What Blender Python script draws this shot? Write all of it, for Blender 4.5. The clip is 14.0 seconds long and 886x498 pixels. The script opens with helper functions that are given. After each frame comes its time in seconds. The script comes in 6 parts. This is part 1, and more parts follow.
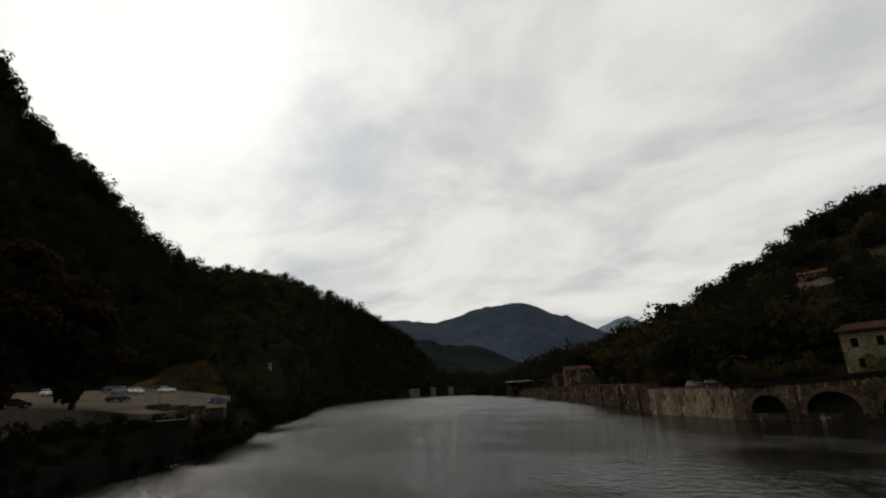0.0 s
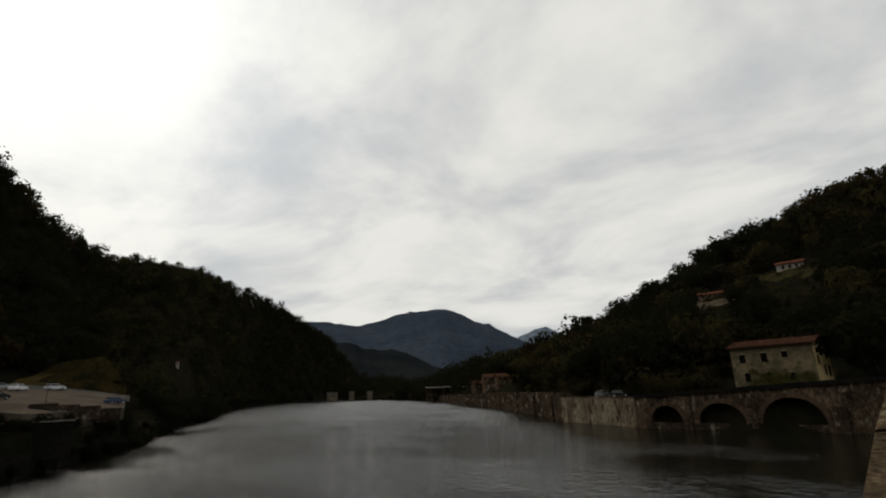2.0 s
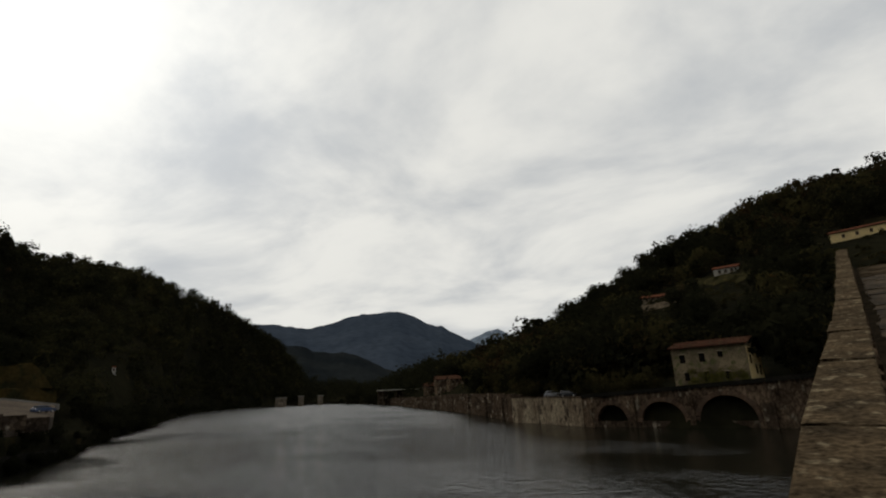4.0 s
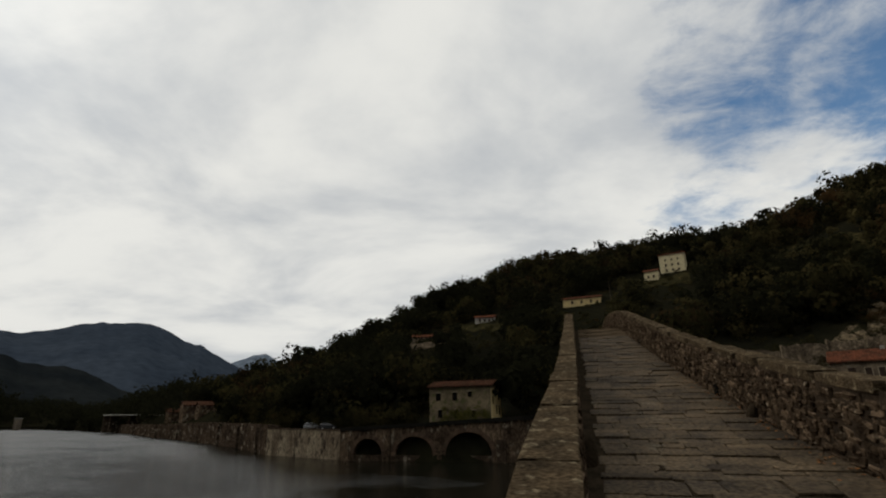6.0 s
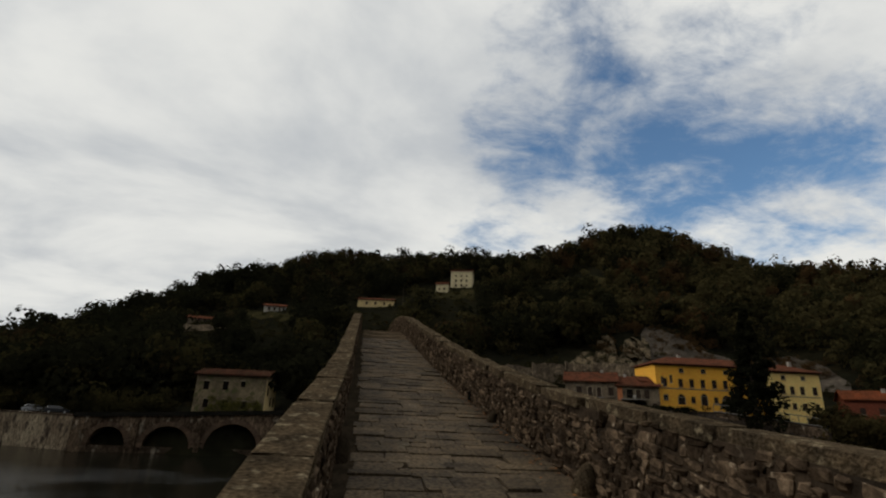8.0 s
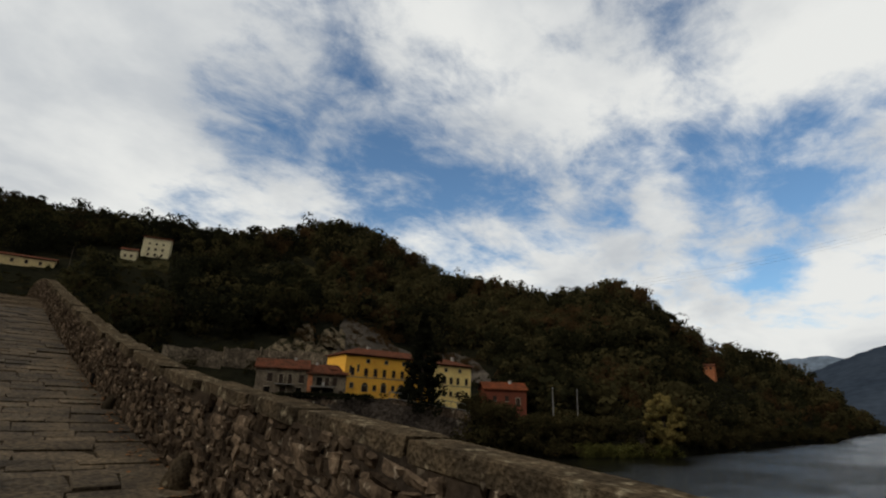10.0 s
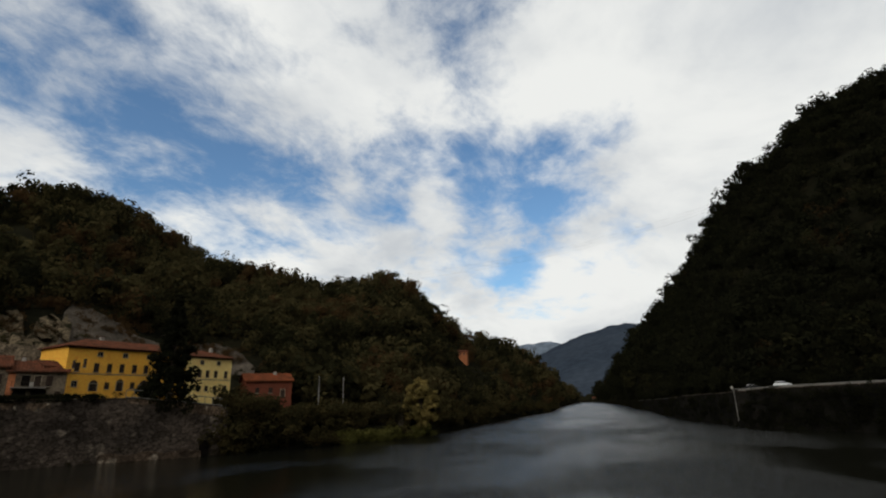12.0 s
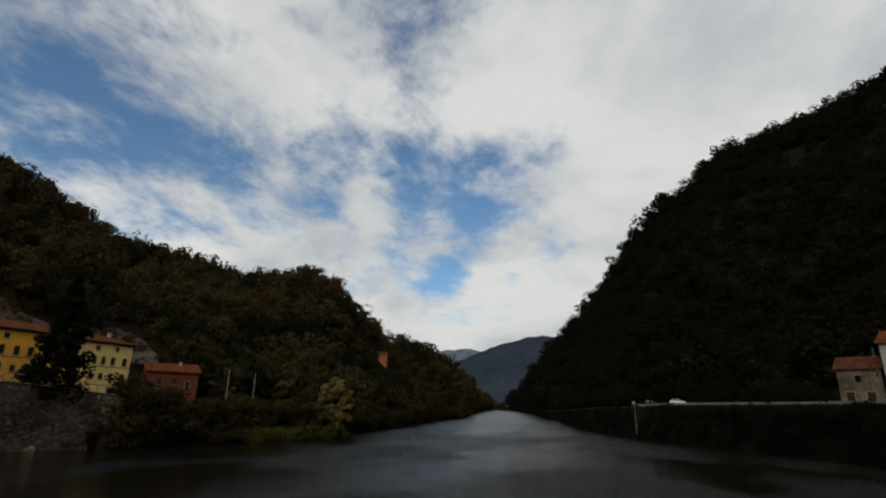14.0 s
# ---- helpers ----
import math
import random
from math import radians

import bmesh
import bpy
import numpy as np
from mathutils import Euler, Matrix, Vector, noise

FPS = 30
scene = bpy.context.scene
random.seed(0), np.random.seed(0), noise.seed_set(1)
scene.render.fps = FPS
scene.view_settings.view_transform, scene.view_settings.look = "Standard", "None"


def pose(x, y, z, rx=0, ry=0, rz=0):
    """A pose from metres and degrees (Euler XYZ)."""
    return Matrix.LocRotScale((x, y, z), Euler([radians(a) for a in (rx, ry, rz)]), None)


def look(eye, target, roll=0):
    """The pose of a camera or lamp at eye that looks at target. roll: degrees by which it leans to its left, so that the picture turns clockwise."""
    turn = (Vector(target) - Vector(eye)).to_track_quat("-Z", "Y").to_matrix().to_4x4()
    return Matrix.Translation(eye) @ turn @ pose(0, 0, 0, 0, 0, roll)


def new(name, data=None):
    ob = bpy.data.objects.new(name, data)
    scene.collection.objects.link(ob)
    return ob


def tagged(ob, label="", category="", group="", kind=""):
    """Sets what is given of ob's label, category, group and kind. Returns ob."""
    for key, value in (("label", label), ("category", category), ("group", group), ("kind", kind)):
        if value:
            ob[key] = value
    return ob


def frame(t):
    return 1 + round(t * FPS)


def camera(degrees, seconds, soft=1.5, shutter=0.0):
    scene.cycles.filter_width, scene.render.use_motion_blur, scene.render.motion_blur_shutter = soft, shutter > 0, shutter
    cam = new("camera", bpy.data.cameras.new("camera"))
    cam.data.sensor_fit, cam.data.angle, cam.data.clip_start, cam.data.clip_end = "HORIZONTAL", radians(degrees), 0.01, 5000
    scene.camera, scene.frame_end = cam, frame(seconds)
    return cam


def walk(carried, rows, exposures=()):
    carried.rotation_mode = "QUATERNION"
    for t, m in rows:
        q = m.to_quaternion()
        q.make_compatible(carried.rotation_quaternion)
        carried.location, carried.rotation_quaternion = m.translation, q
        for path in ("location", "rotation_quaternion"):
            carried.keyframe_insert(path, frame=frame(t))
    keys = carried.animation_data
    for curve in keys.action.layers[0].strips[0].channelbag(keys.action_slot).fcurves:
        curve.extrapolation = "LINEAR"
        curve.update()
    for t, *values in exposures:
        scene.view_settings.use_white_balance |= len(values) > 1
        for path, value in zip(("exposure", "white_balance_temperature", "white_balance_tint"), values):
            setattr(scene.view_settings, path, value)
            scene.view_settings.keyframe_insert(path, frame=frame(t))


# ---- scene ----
# ---- camera and its walk ----
EYE_Z = 9.0            # over the water, which lies at z = 0
DECK_0 = EYE_Z - 1.65  # the bridge's pavement under the camera
cam = camera(82, 14.0, soft=2.1)
# seconds, heading (clockwise from the bridge's axis, +y), tilt up, lean to the right
VIEW = [
    (0.0, -52.80, 15.36, 3.51), (0.5, -51.00, 15.44, 3.25), (1.0, -49.09, 15.49, 3.17), (1.5, -46.62, 15.23, 3.28),
    (2.0, -44.42, 15.49, 2.25), (4.3, -37.37, 15.66, 2.62), (4.5, -35.54, 15.81, 1.75), (5.0, -29.16, 15.66, 0.56),
    (5.5, -22.40, 16.46, 0.76), (6.0, -14.31, 17.98, 0.82), (6.5, -9.72, 19.27, 1.51), (7.0, -4.04, 19.14, -0.27),
    (7.5, 1.72, 18.29, -1.03), (8.0, 8.39, 17.92, -2.45), (8.5, 16.41, 17.15, -2.49), (9.0, 26.27, 17.91, -1.40),
    (9.2, 28.60, 18.20, -1.90), (11.3, 60.66, 16.59, 1.94), (11.5, 62.12, 16.92, 2.42), (12.0, 66.52, 16.67, 1.80),
    (12.5, 70.76, 18.03, 1.43), (13.0, 72.42, 17.82, 0.52), (13.5, 73.67, 17.42, -0.48), (14.0, 74.76, 16.94, -0.96),
]


def ahead(heading, tilt):
    a, e = radians(heading), radians(tilt)
    return Vector((math.sin(a) * math.cos(e), math.cos(a) * math.cos(e), math.sin(e)))


# a step across the pavement, from one parapet towards the other
STEP = [(0.0, -0.13), (4.0, -0.14), (5.0, -0.15), (6.5, -0.09), (7.5, -0.03), (8.2, 0.1), (9.0, 0.27), (9.4, 0.4), (11.0, 1.72), (11.5, 1.95), (12.0, 2.26), (12.6, 2.4), (14.0, 2.42)]


def eye(t):
    return Vector((float(np.interp(t, *zip(*STEP))), 0.0, EYE_Z))


walk(cam, [(t, look(eye(t), eye(t) + ahead(h, e) * 10, -lean)) for t, h, e, lean in VIEW], exposures=[(0.0, 0.0, 6750, 10), (4.5, 0.0, 6700, 10), (9.0, 0.0, 6550, 10), (11.3, 0.17, 6500, 10), (12.5, 0.08, 6500, 10), (13.5, -0.12, 6500, 10), (14.0, -0.16, 6500, 10)])

# ---- light ----
SUN_AZ, SUN_EL = -88.0, 36.0
world = bpy.data.worlds.new("sky")
scene.world = world
world.use_nodes = True
wn, wl = world.node_tree.nodes, world.node_tree.links
wn.clear()


def wmath(op, a, b=None, c=None, clamp=False):
    n = wn.new("ShaderNodeMath")
    n.operation, n.use_clamp = op, clamp
    for i, v in enumerate((a, b, c)):
        if v is None:
            continue
        if isinstance(v, (int, float)):
            n.inputs[i].default_value = v
        else:
            wl.new(v, n.inputs[i])
    return n.outputs[0]


def wvec(op, a, b):
    n = wn.new("ShaderNodeVectorMath")
    n.operation = op
    for i, v in enumerate((a, b)):
        if isinstance(v, (tuple, Vector)):
            n.inputs[i].default_value = tuple(v)
        else:
            wl.new(v, n.inputs[i])
    return n


def wmap(v, a, b, c, d):
    n = wn.new("ShaderNodeMapRange")
    n.interpolation_type = "SMOOTHSTEP"
    wl.new(v, n.inputs[0])
    for i, x in enumerate((a, b, c, d)):
        n.inputs[i + 1].default_value = x
    return n.outputs[0]


def wnoise(vec, scale, detail, rough=0.55, distort=0.0):
    n = wn.new("ShaderNodeTexNoise")
    wl.new(vec, n.inputs["Vector"])
    n.inputs["Scale"].default_value, n.inputs["Detail"].default_value = scale, detail
    n.inputs["Roughness"].default_value, n.inputs["Distortion"].default_value = rough, distort
    return n.outputs["Fac"]


def wmix(fac, a, b):
    n = wn.new("ShaderNodeMix")
    n.data_type = "RGBA"
    for i, v in ((0, fac), (6, a), (7, b)):
        if isinstance(v, (int, float)):
            n.inputs[i].default_value = v
        elif isinstance(v, tuple):
            n.inputs[i].default_value = (*v, 1)
        else:
            wl.new(v, n.inputs[i])
    return n.outputs[2]


sky = wn.new("ShaderNodeTexSky")
sky.sky_type, sky.sun_disc = "NISHITA", False
sky.sun_elevation, sky.sun_rotation = radians(SUN_EL), radians(SUN_AZ)
sky.air_density, sky.dust_density = 1.0, 0.6
coord = wn.new("ShaderNodeTexCoord").outputs["Generated"]
direction = wvec("NORMALIZE", coord, (0, 0, 0)).outputs[0]
split = wn.new("ShaderNodeSeparateXYZ")
wl.new(direction, split.inputs[0])
up = wmath("ADD", wmath("MAXIMUM", split.outputs[2], 0.0), 0.22)
flat = wn.new("ShaderNodeCombineXYZ")
wl.new(wmath("DIVIDE", split.outputs[0], up), flat.inputs[0])
wl.new(wmath("DIVIDE", split.outputs[1], up), flat.inputs[1])
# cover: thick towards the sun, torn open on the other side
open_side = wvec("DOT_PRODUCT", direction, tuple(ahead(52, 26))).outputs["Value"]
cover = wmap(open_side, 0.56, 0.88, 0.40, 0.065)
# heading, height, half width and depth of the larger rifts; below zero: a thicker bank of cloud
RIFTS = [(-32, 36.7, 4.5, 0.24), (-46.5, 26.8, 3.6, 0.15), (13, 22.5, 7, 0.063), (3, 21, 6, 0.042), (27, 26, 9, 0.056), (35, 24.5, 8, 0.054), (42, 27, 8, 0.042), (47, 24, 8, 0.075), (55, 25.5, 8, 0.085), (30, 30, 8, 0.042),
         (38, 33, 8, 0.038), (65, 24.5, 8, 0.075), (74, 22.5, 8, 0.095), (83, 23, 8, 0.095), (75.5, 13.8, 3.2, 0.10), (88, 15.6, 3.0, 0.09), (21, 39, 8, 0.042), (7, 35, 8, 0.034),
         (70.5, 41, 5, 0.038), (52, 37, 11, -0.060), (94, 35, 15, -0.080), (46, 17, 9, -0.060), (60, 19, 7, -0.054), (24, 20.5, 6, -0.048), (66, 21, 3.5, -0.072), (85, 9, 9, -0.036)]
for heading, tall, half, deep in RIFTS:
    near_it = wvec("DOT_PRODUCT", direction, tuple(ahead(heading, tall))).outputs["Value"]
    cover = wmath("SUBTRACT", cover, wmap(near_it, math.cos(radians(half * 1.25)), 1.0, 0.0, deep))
turned = wn.new("ShaderNodeMapping")
turned.inputs["Rotation"].default_value, turned.inputs["Scale"].default_value = (0, 0, radians(-20)), (1.0, 1.25, 1)
wl.new(flat.outputs[0], turned.inputs["Vector"])
big = wnoise(flat.outputs[0], 0.95, 8.0, 0.56, 0.25)
streak = wnoise(turned.outputs[0], 2.9, 10.0, 0.62, 0.28)
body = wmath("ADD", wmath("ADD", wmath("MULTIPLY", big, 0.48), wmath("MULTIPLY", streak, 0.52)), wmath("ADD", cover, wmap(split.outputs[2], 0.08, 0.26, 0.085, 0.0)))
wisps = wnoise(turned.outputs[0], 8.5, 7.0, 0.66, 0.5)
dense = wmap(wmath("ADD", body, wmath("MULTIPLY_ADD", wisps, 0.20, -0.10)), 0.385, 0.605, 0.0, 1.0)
shade = wmap(wnoise(turned.outputs[0], 1.25, 7.0, 0.55, 0.3), 0.32, 0.62, 0.0, 1.0)
cloud = wmix(shade, (0.49, 0.52, 0.55), (0.77, 0.78, 0.76))
glow = wmath("POWER", wmath("MAXIMUM", wvec("DOT_PRODUCT", direction, tuple(ahead(SUN_AZ + 4, SUN_EL))).outputs["Value"], 0.0), 14.0)
bright = wn.new("ShaderNodeVectorMath")
bright.operation = "SCALE"
wl.new(cloud, bright.inputs[0])
wl.new(wmath("ADD", wmath("MULTIPLY", glow, 0.5), 1.0), bright.inputs["Scale"])
blue = wn.new("ShaderNodeVectorMath")
blue.operation = "MULTIPLY"
wl.new(sky.outputs[0], blue.inputs[0])
blue.inputs[1].default_value = (0.080, 0.103, 0.114)
back = wn.new("ShaderNodeBackground")
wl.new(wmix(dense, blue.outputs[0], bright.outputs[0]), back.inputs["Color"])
back.inputs["Strength"].default_value = 1.0
wl.new(back.outputs[0], wn.new("ShaderNodeOutputWorld").inputs["Surface"])

sun = new("sun", bpy.data.lights.new("sun", "SUN"))
sun.data.energy, sun.data.angle, sun.data.color = 1.0, radians(40), (1.0, 0.95, 0.88)
sun.matrix_world = look(ahead(SUN_AZ, SUN_EL) * 100, (0, 0, 0))

# ---- materials ----


def mat(name, a, b, scale=4.0, rough=0.85, bump=0.3, fine_scale=40.0, c=None, c_at=0.62, vary=0.0, island=False, metal=0.0, stretch=(1, 1, 1), depth=0.02, leafy=False, mottle=0.45, cells=0.0):
    """A surface of two mixed colours in large patches and fine grain, with a third in stains."""
    m = bpy.data.materials.new(name)
    m.use_nodes = True
    n, l = m.node_tree.nodes, m.node_tree.links
    p = n["Principled BSDF"]
    p.inputs["Roughness"].default_value, p.inputs["Metallic"].default_value = rough, metal
    p.inputs["Specular IOR Level"].default_value = 0.5 if rough < 0.6 else 0.1 if rough < 0.88 else 0.0
    geo = n.new("ShaderNodeNewGeometry")
    mapping = n.new("ShaderNodeMapping")
    mapping.inputs["Scale"].default_value = stretch
    l.new(geo.outputs["Position"], mapping.inputs["Vector"])

    def noise_fac(s, detail):
        t = n.new("ShaderNodeTexNoise")
        t.inputs["Scale"].default_value, t.inputs["Detail"].default_value = s, detail
        l.new(mapping.outputs[0], t.inputs["Vector"])
        return t.outputs["Fac"]

    def ramp(f, lo, hi):
        r = n.new("ShaderNodeMapRange")
        l.new(f, r.inputs[0])
        r.inputs[1].default_value, r.inputs[2].default_value = lo, hi
        return r.outputs[0]

    def mixed(f, x, y, blend="MIX"):
        k = n.new("ShaderNodeMix")
        k.data_type, k.blend_type = "RGBA", blend
        for i, v in ((0, f), (6, x), (7, y)):
            if isinstance(v, tuple):
                k.inputs[i].default_value = (*v, 1)
            elif isinstance(v, float):
                k.inputs[i].default_value = v
            else:
                l.new(v, k.inputs[i])
        return k.outputs[2]

    large, grain = noise_fac(scale, 5), noise_fac(fine_scale, 4)
    col = mixed(ramp(large, 0.35, 0.65), a, b)
    if c:
        col = mixed(ramp(noise_fac(scale * 2.3, 6), c_at, c_at + 0.1), col, c)
    col = mixed(mottle, col, ramp(grain, 0.2, 0.8), "OVERLAY")
    if cells:  # single stones, each of its own tone, with dark joints
        vor = [n.new("ShaderNodeTexVoronoi"), n.new("ShaderNodeTexVoronoi")]
        vor[1].feature = "DISTANCE_TO_EDGE"
        for v in vor:
            v.inputs["Scale"].default_value = cells
            l.new(mapping.outputs[0], v.inputs["Vector"])
        tone = n.new("ShaderNodeSeparateColor")
        l.new(vor[0].outputs["Color"], tone.inputs[0])
        r = n.new("ShaderNodeMapRange")
        l.new(tone.outputs[0], r.inputs[0])
        r.inputs[3].default_value, r.inputs[4].default_value = 0.68, 1.38
        edge = n.new("ShaderNodeMapRange")
        l.new(vor[1].outputs["Distance"], edge.inputs[0])
        edge.inputs[2].default_value, edge.inputs[3].default_value = 0.10, 0.55
        times = n.new("ShaderNodeMath")
        times.operation = "MULTIPLY"
        l.new(r.outputs[0], times.inputs[0])
        l.new(edge.outputs[0], times.inputs[1])
        v = n.new("ShaderNodeVectorMath")
        v.operation = "SCALE"
        l.new(col, v.inputs[0])
        l.new(times.outputs[0], v.inputs["Scale"])
        col = v.outputs[0]
    if vary:
        if island:
            rnd = geo.outputs["Random Per Island"]
        else:
            rnd = n.new("ShaderNodeObjectInfo").outputs["Random"]
        r = n.new("ShaderNodeMapRange")
        l.new(rnd, r.inputs[0])
        r.inputs[3].default_value, r.inputs[4].default_value = 1 - vary, 1 + vary
        v = n.new("ShaderNodeVectorMath")
        v.operation = "SCALE"
        l.new(col, v.inputs[0])
        l.new(r.outputs[0], v.inputs["Scale"])
        col = v.outputs[0]
    if leafy:  # thin leaves: light comes through them
        one, two, both = n.new("ShaderNodeBsdfDiffuse"), n.new("ShaderNodeBsdfTranslucent"), n.new("ShaderNodeMixShader")
        both.inputs[0].default_value = 0.42
        for k, b in enumerate((one, two)):
            l.new(col, b.inputs["Color"])
            l.new(b.outputs[0], both.inputs[k + 1])
        l.new(both.outputs[0], n["Material Output"].inputs["Surface"])
        n.remove(p)
        return m
    l.new(col, p.inputs["Base Color"])
    if bump:
        k = n.new("ShaderNodeBump")
        k.inputs["Strength"].default_value, k.inputs["Distance"].default_value = bump, depth
        l.new(grain, k.inputs["Height"])
        l.new(k.outputs[0], p.inputs["Normal"])
    return m


M = {}
M["slab"] = mat("paving_stone", (0.104, 0.074, 0.043), (0.049, 0.037, 0.024), 1.6, 0.85, 0.9, 22, (0.105, 0.084, 0.054), 0.6, vary=0.26, mottle=0.85, depth=0.03)
M["slab_far"] = mat("paving_stone_far", (0.104, 0.075, 0.045), (0.055, 0.041, 0.027), 0.9, 0.88, 0.6, 25, (0.098, 0.078, 0.053), 0.6, vary=0.28, island=True, mottle=0.6)
M["joint"] = mat("joint_earth", (0.042, 0.031, 0.020), (0.022, 0.017, 0.011), 3, 0.95, 0.5, 30)
M["cap"] = mat("coping_stone", (0.088, 0.063, 0.037), (0.044, 0.033, 0.021), 4.2, 0.9, 0.9, 34, (0.175, 0.140, 0.088), 0.575, vary=0.18, mottle=0.85, depth=0.03)
M["rubble"] = mat("rubble_stone", (0.102, 0.071, 0.045), (0.027, 0.0185, 0.012), 5.0, 0.9, 0.7, 26, (0.27, 0.215, 0.15), 0.63, vary=0.66, mottle=0.7)
M["rubble_far"] = mat("rubble_stone_far", (0.102, 0.071, 0.045), (0.027, 0.0185, 0.012), 5.0, 0.9, 0.7, 26, (0.27, 0.215, 0.15), 0.63, vary=0.66, mottle=0.7, island=True)
M["mortar"] = mat("old_mortar", (0.055, 0.039, 0.026), (0.029, 0.022, 0.016), 3.0, 0.95, 0.6, 25, (0.16, 0.125, 0.085), 0.66)
M["masonry"] = mat("weathered_masonry", (0.155, 0.125, 0.092), (0.075, 0.061, 0.047), 0.35, 0.9, 0.6, 3.0, (0.26, 0.22, 0.17), 0.6, depth=0.1, cells=1.6)
M["quay"] = mat("quay_masonry", (0.125, 0.088, 0.058), (0.046, 0.032, 0.022), 0.30, 0.9, 0.6, 2.6, (0.27, 0.225, 0.165), 0.58, stretch=(1, 1, 0.6), depth=0.1, mottle=0.8, cells=1.1)
M["quay_pale"] = mat("quay_plaster", (0.235, 0.195, 0.135), (0.105, 0.080, 0.055), 0.30, 0.9, 0.5, 2.6, (0.040, 0.031, 0.024), 0.56, stretch=(1, 1, 0.55), depth=0.08, mottle=0.8)
M["quay_dark"] = mat("quay_stone_dark", (0.066, 0.047, 0.032), (0.030, 0.022, 0.016), 0.25, 0.92, 0.8, 1.6, (0.24, 0.20, 0.15), 0.585, depth=0.15, cells=1.3)
M["garden"] = mat("garden_wall_stone", (0.060, 0.047, 0.036), (0.031, 0.025, 0.020), 0.14, 0.92, 0.8, 1.6, (0.135, 0.110, 0.083), 0.60, stretch=(1, 1, 1.3), depth=0.15, cells=1.0, mottle=0.75)
M["terrace"] = mat("terrace_rubble", (0.190, 0.148, 0.100), (0.085, 0.066, 0.046), 0.30, 0.92, 0.8, 2.2, (0.036, 0.031, 0.022), 0.60, depth=0.15, cells=1.3, mottle=0.75)
M["scree"] = mat("bare_slope_stone", (0.078, 0.064, 0.049), (0.043, 0.036, 0.028), 0.10, 0.95, 0.8, 1.1, (0.050, 0.040, 0.026), 0.60, stretch=(1, 1, 0.5), depth=0.4, mottle=0.6)
M["cliff"] = mat("cream_cliff_stone", (0.132, 0.101, 0.062), (0.044, 0.034, 0.022), 0.22, 0.95, 0.9, 1.3, (0.020, 0.018, 0.010), 0.50, depth=0.5, mottle=0.8)
# near-black wall stone: shade on the banks is put into its colour
M["dark_shade_wall"] = mat("dark_shaded_stone", (0.018, 0.016, 0.013), (0.010, 0.010, 0.008), 0.25, 0.92, 0.6, 2.0, (0.03, 0.027, 0.022), 0.64, depth=0.1)
M["brickband"] = mat("arch_stone", (0.115, 0.074, 0.050), (0.070, 0.050, 0.036), 0.8, 0.9, 0.5, 6.0, vary=0.25)
M["house_old"] = mat("old_render", (0.190, 0.150, 0.092), (0.105, 0.084, 0.054), 0.4, 0.9, 0.4, 5.0, (0.085, 0.085, 0.038), 0.54, depth=0.04, mottle=0.7)
M["house_ochre"] = mat("ochre_render", (0.55, 0.42, 0.20), (0.45, 0.34, 0.17), 0.4, 0.88, 0.2, 6.0, (0.30, 0.25, 0.14), 0.63, depth=0.02)
M["yellow"] = mat("yellow_render", (0.84, 0.43, 0.058), (0.74, 0.37, 0.052), 0.25, 0.85, 0.15, 5.0, (0.52, 0.30, 0.08), 0.68, depth=0.02)
M["cream"] = mat("cream_render", (0.82, 0.60, 0.22), (0.72, 0.52, 0.19), 0.25, 0.85, 0.15, 5.0, (0.46, 0.33, 0.14), 0.66, depth=0.02)
M["pale"] = mat("pale_cream_render", (0.50, 0.43, 0.26), (0.42, 0.355, 0.215), 0.3, 0.85, 0.2, 5.0, (0.30, 0.26, 0.17), 0.62, depth=0.02)
M["white"] = mat("white_render", (0.37, 0.345, 0.30), (0.28, 0.26, 0.22), 0.3, 0.85, 0.2, 5.0, (0.22, 0.205, 0.175), 0.6, depth=0.02)
M["grey"] = mat("grey_render", (0.185, 0.145, 0.098), (0.085, 0.066, 0.047), 0.4, 0.9, 0.3, 4.0, (0.17, 0.15, 0.12), 0.62, depth=0.03, mottle=0.7)
M["redwall"] = mat("red_render", (0.165, 0.050, 0.029), (0.115, 0.039, 0.024), 0.3, 0.9, 0.2, 5.0, depth=0.02)
M["orange"] = mat("orange_render", (0.42, 0.155, 0.068), (0.33, 0.125, 0.058), 0.3, 0.9, 0.2, 5.0, depth=0.02)
M["tile"] = mat("roof_tiles", (0.118, 0.043, 0.024), (0.064, 0.029, 0.018), 0.6, 0.9, 0.8, 3.0, (0.070, 0.046, 0.030), 0.6, depth=0.12, mottle=0.7)
M["tile_bright"] = mat("new_roof_tiles", (0.155, 0.046, 0.020), (0.095, 0.033, 0.017), 0.6, 0.9, 0.8, 3.0, (0.075, 0.042, 0.026), 0.62, depth=0.12, mottle=0.7)
M["frame"] = mat("stone_surround", (0.30, 0.25, 0.17), (0.23, 0.19, 0.13), 1.0, 0.85, 0.2, 8.0)
M["shutter"] = mat("brown_shutter", (0.040, 0.026, 0.018), (0.028, 0.019, 0.014), 1.0, 0.8, 0.2, 20.0)
# near-black: the shade inside openings is put into this colour
M["dark"] = mat("opening_shade", (0.010, 0.008, 0.007), (0.006, 0.006, 0.005), 1.0, 0.95, 0.0)
M["tile_old"] = mat("old_roof_tiles", (0.074, 0.033, 0.021), (0.042, 0.023, 0.015), 0.6, 0.92, 0.8, 3.0, (0.060, 0.046, 0.026), 0.58, depth=0.12, mottle=0.7)
# shade under the trees is put into this near-black ground colour
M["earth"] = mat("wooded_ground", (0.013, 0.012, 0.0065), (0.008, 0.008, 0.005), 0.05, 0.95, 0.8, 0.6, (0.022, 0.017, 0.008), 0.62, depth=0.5)
